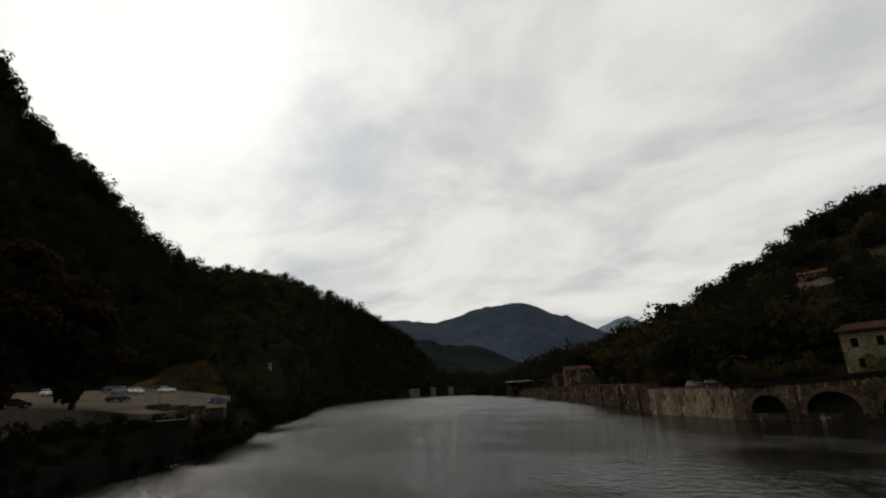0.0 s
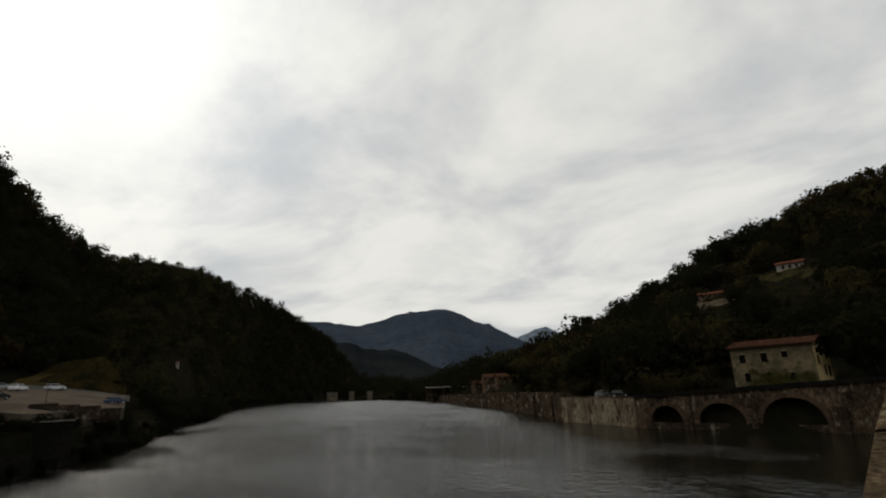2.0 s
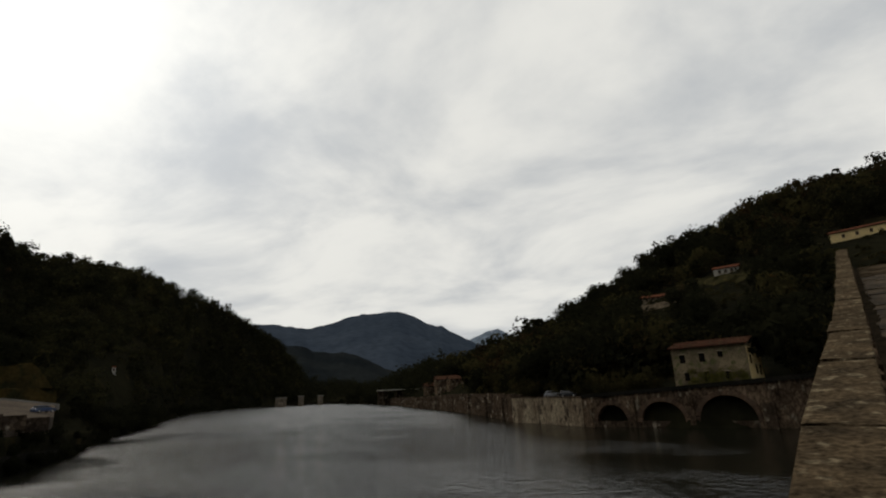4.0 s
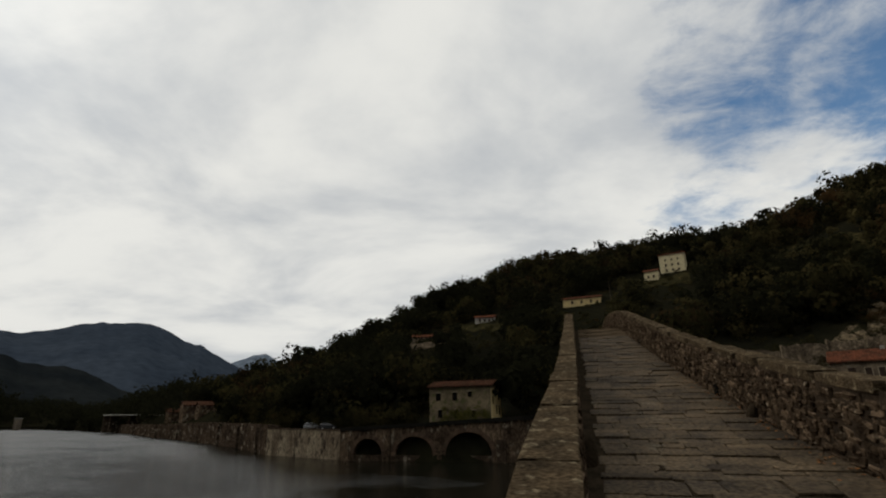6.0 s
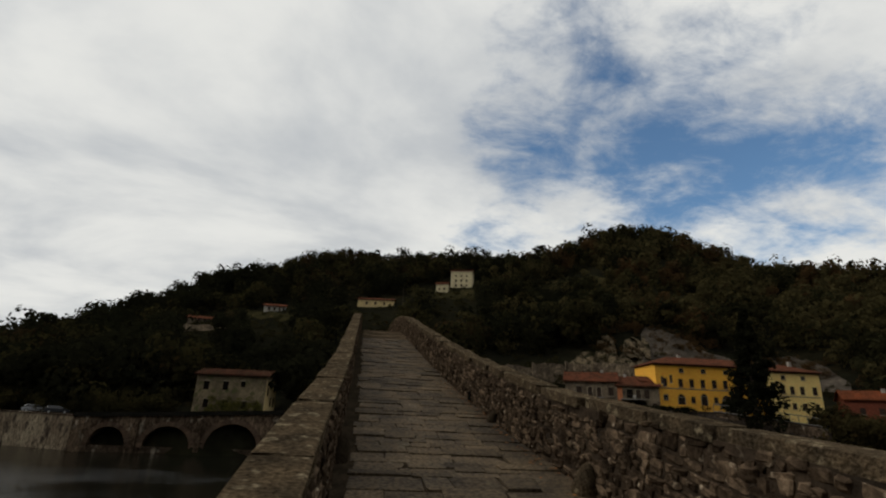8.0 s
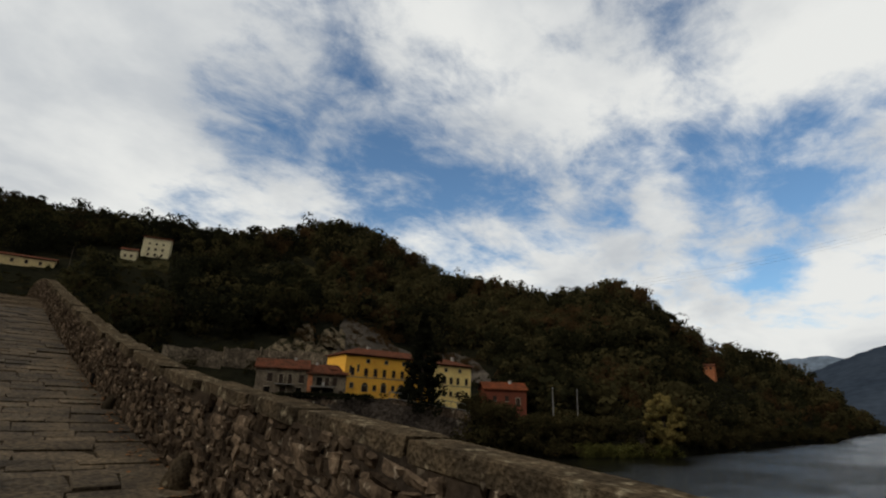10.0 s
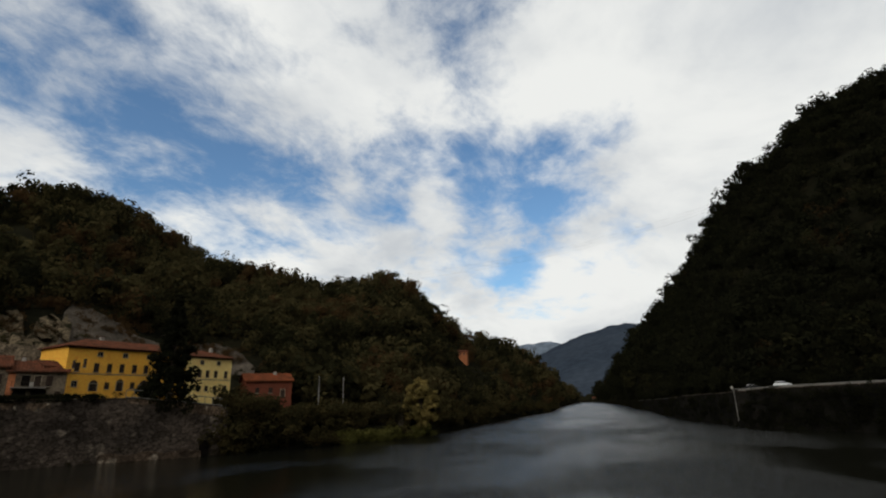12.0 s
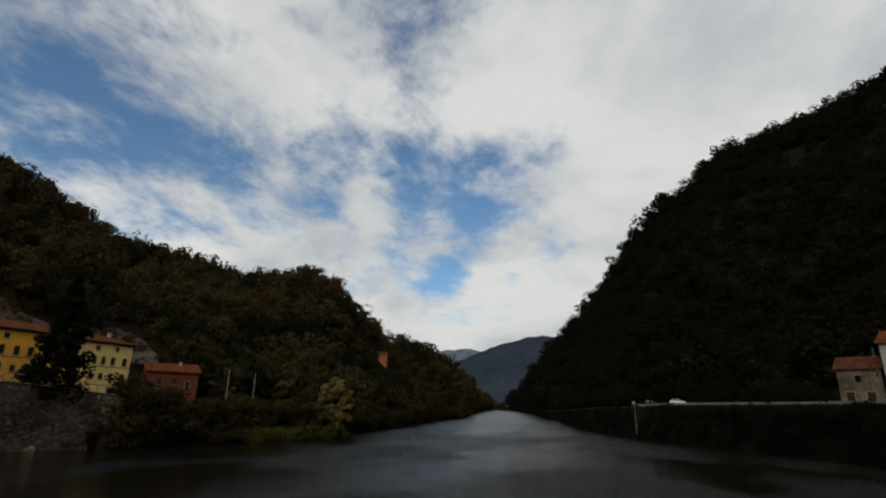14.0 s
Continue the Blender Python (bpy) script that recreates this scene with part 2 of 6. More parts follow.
M["rock"] = mat("bare_rock", (0.165, 0.128, 0.088), (0.070, 0.055, 0.039), 0.16, 0.95, 0.9, 0.9, (0.046, 0.038, 0.022), 0.56, depth=0.7, mottle=0.8)
M["asphalt"] = mat("asphalt", (0.075, 0.07, 0.064), (0.055, 0.052, 0.048), 0.2, 0.9, 0.2, 6.0)
M["gravel"] = mat("pale_gravel", (0.105, 0.084, 0.064), (0.066, 0.054, 0.043), 0.15, 0.95, 0.3, 4.0)
M["concrete"] = mat("concrete", (0.21, 0.195, 0.172), (0.15, 0.14, 0.124), 0.3, 0.9, 0.3, 5.0)
M["steel"] = mat("painted_steel", (0.45, 0.45, 0.44), (0.36, 0.36, 0.35), 1.0, 0.5, 0.0, metal=0.3)
M["bark"] = mat("bark", (0.075, 0.058, 0.042), (0.045, 0.036, 0.028), 1.5, 0.95, 0.8, 9.0, depth=0.06)
M["leaf"] = mat("leaves_green", (0.052, 0.041, 0.016), (0.024, 0.022, 0.0095), 0.25, 0.85, 0.0, 0.8, (0.064, 0.040, 0.015), 0.6, vary=0.15, island=True, leafy=True)
M["wood_olive"] = mat("leaves_olive", (0.068, 0.055, 0.022), (0.036, 0.031, 0.0135), 0.18, 0.9, 0.0, 0.4, vary=0.06, island=True, leafy=True, mottle=0.3)
M["wood_rust"] = mat("leaves_rust", (0.072, 0.041, 0.017), (0.042, 0.027, 0.012), 0.18, 0.9, 0.0, 0.4, vary=0.06, island=True, leafy=True, mottle=0.3)
M["wood_deep"] = mat("leaves_deep_green", (0.029, 0.027, 0.012), (0.0145, 0.014, 0.0065), 0.18, 0.9, 0.0, 0.4, vary=0.06, island=True, leafy=True, mottle=0.3)
# shade inside deep canopies is put into these low leaf colours
M["leaf_wood"] = mat("leaves_mixed", (0.042, 0.036, 0.0140), (0.018, 0.017, 0.0078), 0.12, 0.9, 0.0, 0.4, (0.052, 0.032, 0.0115), 0.62, vary=0.07, island=True, leafy=True, mottle=0.3)
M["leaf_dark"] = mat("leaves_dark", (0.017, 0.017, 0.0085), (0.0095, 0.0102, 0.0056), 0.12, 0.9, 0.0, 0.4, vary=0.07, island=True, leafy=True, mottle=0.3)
M["leaf_yellow"] = mat("leaves_autumn", (0.215, 0.160, 0.052), (0.135, 0.108, 0.036), 0.3, 0.75, 0.0, 0.8, vary=0.15, island=True, leafy=True)
M["leaf_brown"] = mat("leaves_rusty", (0.034, 0.022, 0.010), (0.020, 0.016, 0.008), 0.12, 0.9, 0.0, 0.5, vary=0.3, island=True, leafy=True)
M["grass"] = mat("grass", (0.066, 0.076, 0.022), (0.045, 0.050, 0.017), 0.10, 0.9, 0.5, 1.5, (0.085, 0.066, 0.026), 0.56, depth=0.15)
M["dry_gold"] = mat("dry_gold_grass", (0.050, 0.035, 0.0125), (0.028, 0.022, 0.009), 0.15, 0.95, 0.5, 1.2, (0.022, 0.021, 0.010), 0.54, depth=0.2)
M["dry"] = mat("dry_meadow", (0.029, 0.025, 0.011), (0.016, 0.015, 0.007), 0.16, 0.95, 0.5, 1.2, (0.055, 0.042, 0.018), 0.58, depth=0.2)
M["litter"] = mat("dry_fallen_leaves", (0.30, 0.125, 0.035), (0.15, 0.065, 0.022), 9.0, 0.85, 0.0, 60.0, vary=0.4, island=True)
M["ivy"] = mat("ivy_leaves", (0.125, 0.115, 0.030), (0.07, 0.068, 0.020), 0.8, 0.8, 0.0, 3.0, vary=0.25, island=True, leafy=True)
# haze of distance is put into the blue and pale ridge colours
M["far"] = mat("far_woods_haze_blue", (0.034, 0.043, 0.056), (0.026, 0.034, 0.046), 0.004, 0.95, 0.12, 0.03, depth=6.0, mottle=0.3)
M["farther"] = mat("farthest_woods_haze_pale", (0.11, 0.135, 0.165), (0.10, 0.122, 0.15), 0.003, 0.95, 0.4, 0.02, depth=12.0)
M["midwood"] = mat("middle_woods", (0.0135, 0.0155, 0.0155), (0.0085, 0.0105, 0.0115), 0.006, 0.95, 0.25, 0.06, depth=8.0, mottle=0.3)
M["rubber"] = mat("tyre_rubber", (0.02, 0.02, 0.02), (0.015, 0.015, 0.015), 5, 0.8, 0.0)
M["glass"] = mat("window_glass", (0.012, 0.012, 0.013), (0.008, 0.008, 0.009), 2, 0.25, 0.0)
for key, rgb in (("car_white", (0.75, 0.75, 0.75)), ("car_dark", (0.03, 0.032, 0.036)), ("car_blue", (0.05, 0.07, 0.13)), ("car_grey", (0.28, 0.29, 0.30))):
    M[key] = mat(key + "_paint", rgb, tuple(v * 0.93 for v in rgb), 2.0, 0.25, 0.0)

# water: dark, glossy, with small waves
water_mat = bpy.data.materials.new("river_water")
water_mat.use_nodes = True
n, l = water_mat.node_tree.nodes, water_mat.node_tree.links
p = n["Principled BSDF"]
p.inputs["Base Color"].default_value, p.inputs["Roughness"].default_value, p.inputs["IOR"].default_value = (0.006, 0.006, 0.004, 1), 0.05, 1.33
p.inputs["Specular IOR Level"].default_value = 0.36
geo = n.new("ShaderNodeNewGeometry")


def wave(scale, detail, stretch):
    mp = n.new("ShaderNodeMapping")
    mp.inputs["Scale"].default_value = stretch
    l.new(geo.outputs["Position"], mp.inputs["Vector"])
    t = n.new("ShaderNodeTexNoise")
    t.inputs["Scale"].default_value, t.inputs["Detail"].default_value = scale, detail
    l.new(mp.outputs[0], t.inputs["Vector"])
    return t.outputs["Fac"]


patches = n.new("ShaderNodeMapRange")
l.new(wave(0.022, 3, (1, 1.6, 1)), patches.inputs[0])
patches.inputs[1].default_value, patches.inputs[2].default_value = 0.46, 0.56
patches.inputs[3].default_value, patches.inputs[4].default_value = 0.50, 1.35
bump = n.new("ShaderNodeBump")
bump.inputs["Distance"].default_value = 0.52
# the wind reaches the middle of the river; the water along both banks lies calmer
place = n.new("ShaderNodeSeparateXYZ")
l.new(geo.outputs["Position"], place.inputs[0])


def sum_of(op, a, b):
    k = n.new("ShaderNodeMath")
    k.operation = op
    for i, v in enumerate((a, b)):
        if isinstance(v, float):
            k.inputs[i].default_value = v
        else:
            l.new(v, k.inputs[i])
    return k.outputs[0]


def off_axis(heading):
    """Distance from the line of the current, which runs at a heading."""
    a = radians(heading)
    return sum_of("ABSOLUTE", sum_of("ADD", sum_of("MULTIPLY", place.outputs[0], math.cos(a)), sum_of("MULTIPLY", place.outputs[1], -math.sin(a))), 0.0)


calm = n.new("ShaderNodeMapRange")
calm.interpolation_type = "SMOOTHSTEP"
reach = n.new("ShaderNodeVectorMath")
reach.operation = "LENGTH"
l.new(geo.outputs["Position"], reach.inputs[0])
l.new(sum_of("DIVIDE", sum_of("MINIMUM", off_axis(-55), off_axis(81)), sum_of("ADD", sum_of("MULTIPLY", reach.outputs["Value"], 0.22), 18.0)), calm.inputs[0])
calm.inputs[1].default_value, calm.inputs[2].default_value, calm.inputs[3].default_value, calm.inputs[4].default_value = 0.42, 1.1, 1.0, 0.30
l.new(sum_of("MULTIPLY", patches.outputs[0], calm.outputs[0]), bump.inputs["Strength"])
# the open reaches up and down the river are ruffled by fine wind waves
ruffled = n.new("ShaderNodeMapRange")
ruffled.interpolation_type = "SMOOTHSTEP"
l.new(reach.outputs["Value"], ruffled.inputs[0])
ruffled.inputs[1].default_value, ruffled.inputs[2].default_value, ruffled.inputs[3].default_value, ruffled.inputs[4].default_value = 45.0, 300.0, 0.06, 0.26
l.new(ruffled.outputs[0], p.inputs["Roughness"])
l.new(sum_of("ADD", wave(0.85, 4, (1, 1.0, 1)), sum_of("MULTIPLY", wave(3.6, 3, (1.2, 1, 1)), 0.30)), bump.inputs["Height"])
l.new(bump.outputs[0], p.inputs["Normal"])

# ---- builders ----


def part(name, bm, material, parent=None, label="", smooth=False):
    me = bpy.data.meshes.new(name)
    bm.to_mesh(me)
    bm.free()
    me.materials.append(material)
    if smooth:
        me.polygons.foreach_set("use_smooth", [True] * len(me.polygons))
    ob = new(name, me)
    if parent:
        ob.parent = parent
    return tagged(ob, label)


def raw(name, verts, faces, material, parent=None, label=""):
    me = bpy.data.meshes.new(name)
    me.from_pydata([tuple(v) for v in verts], [], [tuple(f) for f in faces])
    me.materials.append(material)
    ob = new(name, me)
    if parent:
        ob.parent = parent
    return tagged(ob, label)


def thing(name, m, label, category, group="", kind=""):
    ob = new(name)
    ob.matrix_world = m
    return tagged(ob, label, category, group, kind)


def box(bm, x0, x1, y0, y1, z0, z1, bevel=0.0):
    made = bmesh.ops.create_cube(bm, size=1.0)["verts"]
    for v in made:
        v.co = Vector((x0 + (v.co.x + 0.5) * (x1 - x0), y0 + (v.co.y + 0.5) * (y1 - y0), z0 + (v.co.z + 0.5) * (z1 - z0)))
    if bevel:
        edges = {e for v in made for e in v.link_edges}
        bmesh.ops.bevel(bm, geom=list(edges), offset=bevel, segments=1, affect="EDGES")


def boxes(*rows, bevel=0.0):
    bm = bmesh.new()
    for r in rows:
        box(bm, *r, bevel=bevel)
    return bm


def tube(bm, a, b, r0, r1, sides=8):
    a, b = Vector(a), Vector(b)
    q = (b - a).to_track_quat("Z", "Y")
    rings = []
    for c, r in ((a, r0), (b, r1)):
        rings.append([bm.verts.new(c + q @ Vector((r * math.cos(k * math.tau / sides), r * math.sin(k * math.tau / sides), 0))) for k in range(sides)])
    for k in range(sides):
        bm.faces.new((rings[0][k], rings[0][(k + 1) % sides], rings[1][(k + 1) % sides], rings[1][k]))
    bm.faces.new(rings[0][::-1])
    bm.faces.new(rings[1])


def at(az, r, z=0.0, turn=0.0):
    """A pose at a heading and distance from the bridge's foot, its -y side turned to the river."""
    a = radians(az)
    return pose(r * math.sin(a), r * math.cos(a), z, 0, 0, -az + turn)


# ---- the valley: ground, shores and ridges, by heading ----
SHORE = [(-180, 34), (-149.29, 36), (-118.59, 45), (-98.4, 66), (-83.1, 88), (-78.8, 108), (-74.1, 138), (-68.2, 285), (-64.56, 640), (-56.67, 900),
         (-48.77, 560), (-42.65, 300), (-36.93, 200), (-32.49, 142), (-25.14, 119), (-15.18, 109), (-4.83, 106), (7.8, 110), (19.4, 117), (27.1, 121), (34.55, 122),
         (41.33, 122), (46.23, 124), (54.17, 132), (64.16, 150), (72.15, 235), (77.54, 370), (80.54, 980), (82.64, 900), (85.64, 420), (89.13, 235), (94.63, 172),
         (102.12, 152), (110.11, 132), (118.1, 108), (138.64, 62), (180, 34)]
BANK = [(-180, 6.5, 12), (-108.4, 5.9, 60), (-93.4, 5.7, 82), (-82.4, 5.7, 82), (-77.4, 5.2, 60), (-72.43, 3.5, 12), (-58.65, 2.0, 30), (-44.83, 4.5, 25), (-38.91, 6.2, 12), (-32.99, 6.0, 12),
        (-25.14, 5.8, 12), (-8.7, 7.4, 12), (0, 7.9, 12), (14.59, 9.0, 12), (26.14, 11.4, 24), (36.49, 11.4, 26), (44.27, 9.4, 26), (47.22, 5.0, 8), (53.17, 4.2, 14), (60.16, 3.5, 14), (66.15, 2.5, 6), (78.14, 2.0, 5),
        (82.14, 3.0, 10), (90.13, 8.4, 12), (98.12, 9.9, 12), (118.1, 10.5, 25), (148.98, 6.5, 14), (180, 6.5, 12)]
RIDGE = [(-180, 330, 27.3), (-120, 330, 30.3), (-101, 320, 30.9), (-97, 325, 28.0), (-95, 334, 24.8), (-93, 344, 23.2), (-91, 353, 21.8), (-89, 362, 20.4),
         (-87, 371, 18.3), (-85, 381, 16.5), (-83, 390, 14.8), (-81, 477, 13.0), (-79, 540, 12.0), (-75, 620, 12.2), (-71, 655, 11.8), (-67, 690, 10.6),
         (-63, 820, 8.6), (-59, 1007, 6.3), (-57, 1100, 5.0), (-54, 1200, 1.1), (-47, 1100, 0.3), (-40, 420, 1.9), (-35.5, 300, 2.6), (-31, 270, 3.4),
         (-29, 260, 4.1), (-27, 264, 4.8), (-25, 269, 6.2), (-23, 273, 7.3), (-21, 277, 8.4), (-19, 281, 9.6), (-17, 286, 10.6), (-15, 290, 11.6),
         (-13, 293, 12.4), (-11, 295, 13.3), (-9, 298, 13.9), (-7, 301, 14.4), (-3, 306, 15.0), (1, 310, 15.3), (5, 308, 15.6), (9, 306, 15.7),
         (13, 305, 16.1), (17, 303, 15.8), (21, 302, 16.5), (25, 300, 17.6), (27, 301, 18.3), (29, 302, 18.9), (31, 303, 18.4), (35, 305, 16.8),
         (39, 307, 14.8), (43, 309, 13.1), (47, 311, 12.8), (49, 313, 12.5), (53, 316, 11.4), (55, 317, 11.5), (57, 319, 12.0), (59, 320, 12.5),
         (61, 330, 12.4), (63, 340, 11.4), (65, 359, 9.3), (67, 388, 7.7), (69, 416, 6.2), (71, 460, 5.1), (73, 520, 4.5), (75, 580, 3.8), (77, 640, 2.2),
         (79, 800, 0.3), (81.6, 1100, 0.3), (83, 900, 0.6), (85, 640, 2.8), (87, 592, 5.2), (89, 544, 7.1), (91, 506, 9.4), (93, 478, 12.0), (95, 450, 14.2),
         (97, 440, 16.4), (99, 430, 18.4), (101, 420, 20.1), (103, 412, 21.9), (105, 404, 23.4), (107, 396, 24.3), (111, 380, 24.9), (113, 375, 25.1),
         (115, 370, 25.5), (119, 360, 26.5), (124, 360, 26.9), (140, 340, 27.9), (180, 330, 27.4)]


def knots(table, column):
    return [k[0] for k in table], [k[column] for k in table]


def by_heading(table, column, az):
    return np.interp(az, *knots(table, column))


def ground(az, r):
    """Height of the ground at headings az (degrees) and distances r, as arrays."""
    shore, bank, flat_w = by_heading(SHORE, 1, az), by_heading(BANK, 1, az), by_heading(BANK, 2, az)
    rr, el = by_heading(RIDGE, 1, az), by_heading(RIDGE, 2, az)
    top = EYE_Z + rr * np.tan(np.radians(el))
    foot = shore + 2.0 + flat_w
    rr = np.maximum(rr, foot + 40)
    u = np.clip((r - foot) / (rr - foot), 0, 1)
    a = np.radians(az)
    x, y = r * np.sin(a), r * np.cos(a)
    rough = (np.sin(x / 23 + 1.3 * np.sin(y / 31)) + np.sin(y / 19 + 1.7 * np.sin(x / 27)) + 0.6 * np.sin((x + y) / 9.5)) * 0.5
    z = bank + (np.maximum(top, bank) - bank) * (0.85 * u + 0.15 * u * u) + rough * 4.0 * np.minimum(u * 3, 1) * (1 - u) - np.maximum(r - rr, 0) * 0.25
    z = np.maximum(z, 3.0 - 0.002 * r)
    z = np.where(r < shore + 2.0, bank * np.clip((r - shore) / 2.0, 0, 1) ** 0.6, z)
    z = np.where(r < shore, -3.0 * np.clip((shore - r) / 4.0, 0, 1), z)
    return z


def height(az, r):
    return float(ground(np.array([float(az)]), np.array([float(r)]))[0])


azs = np.concatenate([np.arange(-180, -104, 4.0), np.arange(-104, 128, 0.75), np.arange(128, 180.1, 4.0)])
K = 110
shore_r = by_heading(SHORE, 1, azs)
inner = np.concatenate([np.linspace(0.1, 0.93, 6), [0.96, 0.985]])
radial = []
for s, a in zip(shore_r, azs):
    out = s + (4600 - s) * np.linspace(0, 1, K) ** 3.2
    radial.append(np.concatenate([inner * s, [s, s + 0.7, s + 1.4, s + 2.0], out[1:][out[1:] > s + 2.5]][:3]))
rows = min(len(r) for r in radial)
radial = np.array([np.concatenate([r[:rows - 1], [4700.0]]) for r in radial])
# one row of the grid runs along the crest
for row, a in zip(radial, azs):
    crest_r = max(float(by_heading(RIDGE, 1, a)), float(by_heading(SHORE, 1, a)) + 42 + float(by_heading(BANK, 2, a)))
    row[12 + int(np.argmin(np.abs(row[12:-1] - crest_r)))] = crest_r
zz = np.array([ground(np.full(rows, a), r) for a, r in zip(azs, radial)])
aa = np.radians(azs)[:, None]
grid = np.stack([radial * np.sin(aa), radial * np.cos(aa), zz], -1)
verts = grid.reshape(-1, 3)
faces = [(i * rows + j, (i + 1) * rows + j, (i + 1) * rows + j + 1, i * rows + j + 1) for i in range(len(azs) - 1) for j in range(rows - 1)]
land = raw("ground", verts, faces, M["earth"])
land.data.polygons.foreach_set("use_smooth", [True] * len(land.data.polygons))
tagged(land, "wooded valley ground of soil and leaf litter, darkened as in tree shade", "ground", kind="structure")

bm = bmesh.new()
bmesh.ops.create_grid(bm, x_segments=4, y_segments=4, size=1500)
river = part("water", bm, water_mat)
tagged(river, "wide grey-green river with small ripples", "river", kind="structure")


def ridge_mesh(name, knots_az_el, dist, depth, material, label, seed):
    """A far mountain: a crest line that falls to the valley on both sides."""
    rng = np.random.RandomState(seed)
    a0, a1 = knots_az_el[0][0], knots_az_el[-1][0]
    az = np.linspace(a0, a1, 240)
    el = np.interp(az, [k[0] for k in knots_az_el], [k[1] for k in knots_az_el])
    phase = rng.rand(8) * 6.28
    el = el + sum(np.sin(az * (0.9 + 0.8 * i) + phase[i]) * 0.10 / (1 + 0.5 * i) for i in range(8)) * np.minimum(el / 4, 1) * 0.45
    vs, steps = [], 26
    for i, a in enumerate(az):
        for j in range(steps):
            v = j / (steps - 1)
            r = dist - depth * (1 - v)
            crest = EYE_Z + dist * math.tan(radians(el[i]))
            gully = 0.012 * crest * math.sin(a * 0.9 + 2.0 * math.sin(v * 4 + a * 0.5)) * math.sin(v * math.pi)
            z = -5 + (crest + 5) * v ** 0.9 + gully
            vs.append((r * math.sin(radians(a)), r * math.cos(radians(a)), z))
    fs = [(i * steps + j, (i + 1) * steps + j, (i + 1) * steps + j + 1, i * steps + j + 1) for i in range(len(az) - 1) for j in range(steps - 1)]
    ob = raw(name, vs, fs, material)
    ob.data.polygons.foreach_set("use_smooth", [True] * len(ob.data.polygons))
    return tagged(ob, label, "mountain", kind="structure")


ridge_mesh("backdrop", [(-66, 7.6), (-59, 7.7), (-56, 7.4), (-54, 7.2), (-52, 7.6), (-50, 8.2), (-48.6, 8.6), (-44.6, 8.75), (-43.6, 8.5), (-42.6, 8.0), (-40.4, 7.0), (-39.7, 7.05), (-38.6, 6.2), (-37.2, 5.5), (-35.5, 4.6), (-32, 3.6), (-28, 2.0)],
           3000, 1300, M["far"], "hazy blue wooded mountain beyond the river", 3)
ridge_mesh("backdrop", [(-38, 4.6), (-36.3, 5.5), (-34.6, 6.0), (-33.4, 6.25), (-32.4, 5.7), (-31, 4.9), (-27, 4.0), (-23, 3.0)], 3800, 700, M["farther"], "distant mountain cone in pale haze colour", 4)
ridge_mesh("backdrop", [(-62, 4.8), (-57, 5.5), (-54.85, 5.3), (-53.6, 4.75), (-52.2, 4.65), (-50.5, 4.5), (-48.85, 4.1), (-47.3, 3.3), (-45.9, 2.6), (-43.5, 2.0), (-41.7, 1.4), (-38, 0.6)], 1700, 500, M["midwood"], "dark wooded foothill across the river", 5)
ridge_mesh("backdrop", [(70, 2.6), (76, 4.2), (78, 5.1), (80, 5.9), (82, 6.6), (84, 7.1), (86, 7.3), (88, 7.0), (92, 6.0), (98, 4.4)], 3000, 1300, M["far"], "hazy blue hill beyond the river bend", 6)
ridge_mesh("backdrop", [(68, 4.8), (74, 5.6), (78, 5.9), (82, 4.6), (86, 3.4)], 4200, 600, M["farther"], "farthest hill in pale haze colour", 7)

# ---- the stone bridge ----
LEFT, RIGHT, THICK, RAIL = -0.15, 1.84, 0.30, 0.88


def deck(y):
    """The pavement's height along the bridge: a long ramp, the crest, and the way down."""
    if y < -6:
        return DECK_0 - 6 * 0.10 + (y + 6) * 0.02
    if y < 0:
        return DECK_0 + y * 0.10
    return float(np.interp(y, PROFILE_Y, PROFILE_Z))


# slope along the bridge: a ramp that steepens, the crest, and the way down
PROFILE_Y = np.arange(0.0, 110.0, 0.25)
PROFILE_Z = DECK_0 + np.concatenate([[0.0], np.cumsum(np.interp(PROFILE_Y[:-1] + 0.125, [0, 6, 14, 22, 40, 56, 84, 90], [0.172, 0.172, 0.24, 0.24, 0.0, -0.17, -0.17, 0.0]) * 0.25)])
bridge = thing("stone_bridge", pose(0, 0, 0), "old humpbacked stone bridge with rubble parapets over the river", "bridge")


def intrados(y):
    for c, half, rise, spring in ((56, 19, 11.5, 0.5), (24.5, 7.2, 7.0, 0.5), (9, 4.2, 4.4, 0.5), (-4, 4.2, 4.3, 0.5), (-16, 4.0, 4.0, 0.5), (86, 6, 5.5, 0.5)):
        if abs(y - c) < half:
            return spring + rise * math.sqrt(max(1 - ((y - c) / half) ** 2, 0))
    return -3.0


def flare(y):
    """The pavement widens a little at the foot of the ramp."""
    return float(np.interp(y, [2, 5, 8, 11, 16, 22, 40], [0.75, 0.70, 0.58, 0.46, 0.27, 0.14, 0.05]))


bm = bmesh.new()
fine_y = np.arange(-30, 108.01, 0.5)
prev = None
for y in fine_y:
    lo, hi = intrados(y), deck(y) - 0.10
    lo = min(lo, hi - 0.6)
    cur = [bm.verts.new((x, y, z)) for x, z in ((LEFT - THICK, lo), (RIGHT + THICK + flare(y), lo), (RIGHT + THICK + flare(y), hi), (LEFT - THICK, hi))]
    if prev:
        for k in range(4):
            bm.faces.new((prev[k], prev[(k + 1) % 4], cur[(k + 1) % 4], cur[k]))
    else:
        bm.faces.new(cur[::-1])
    prev = cur
bm.faces.new(prev)
part("arches", bm, M["masonry"], bridge, "weathered stone arches and piers")


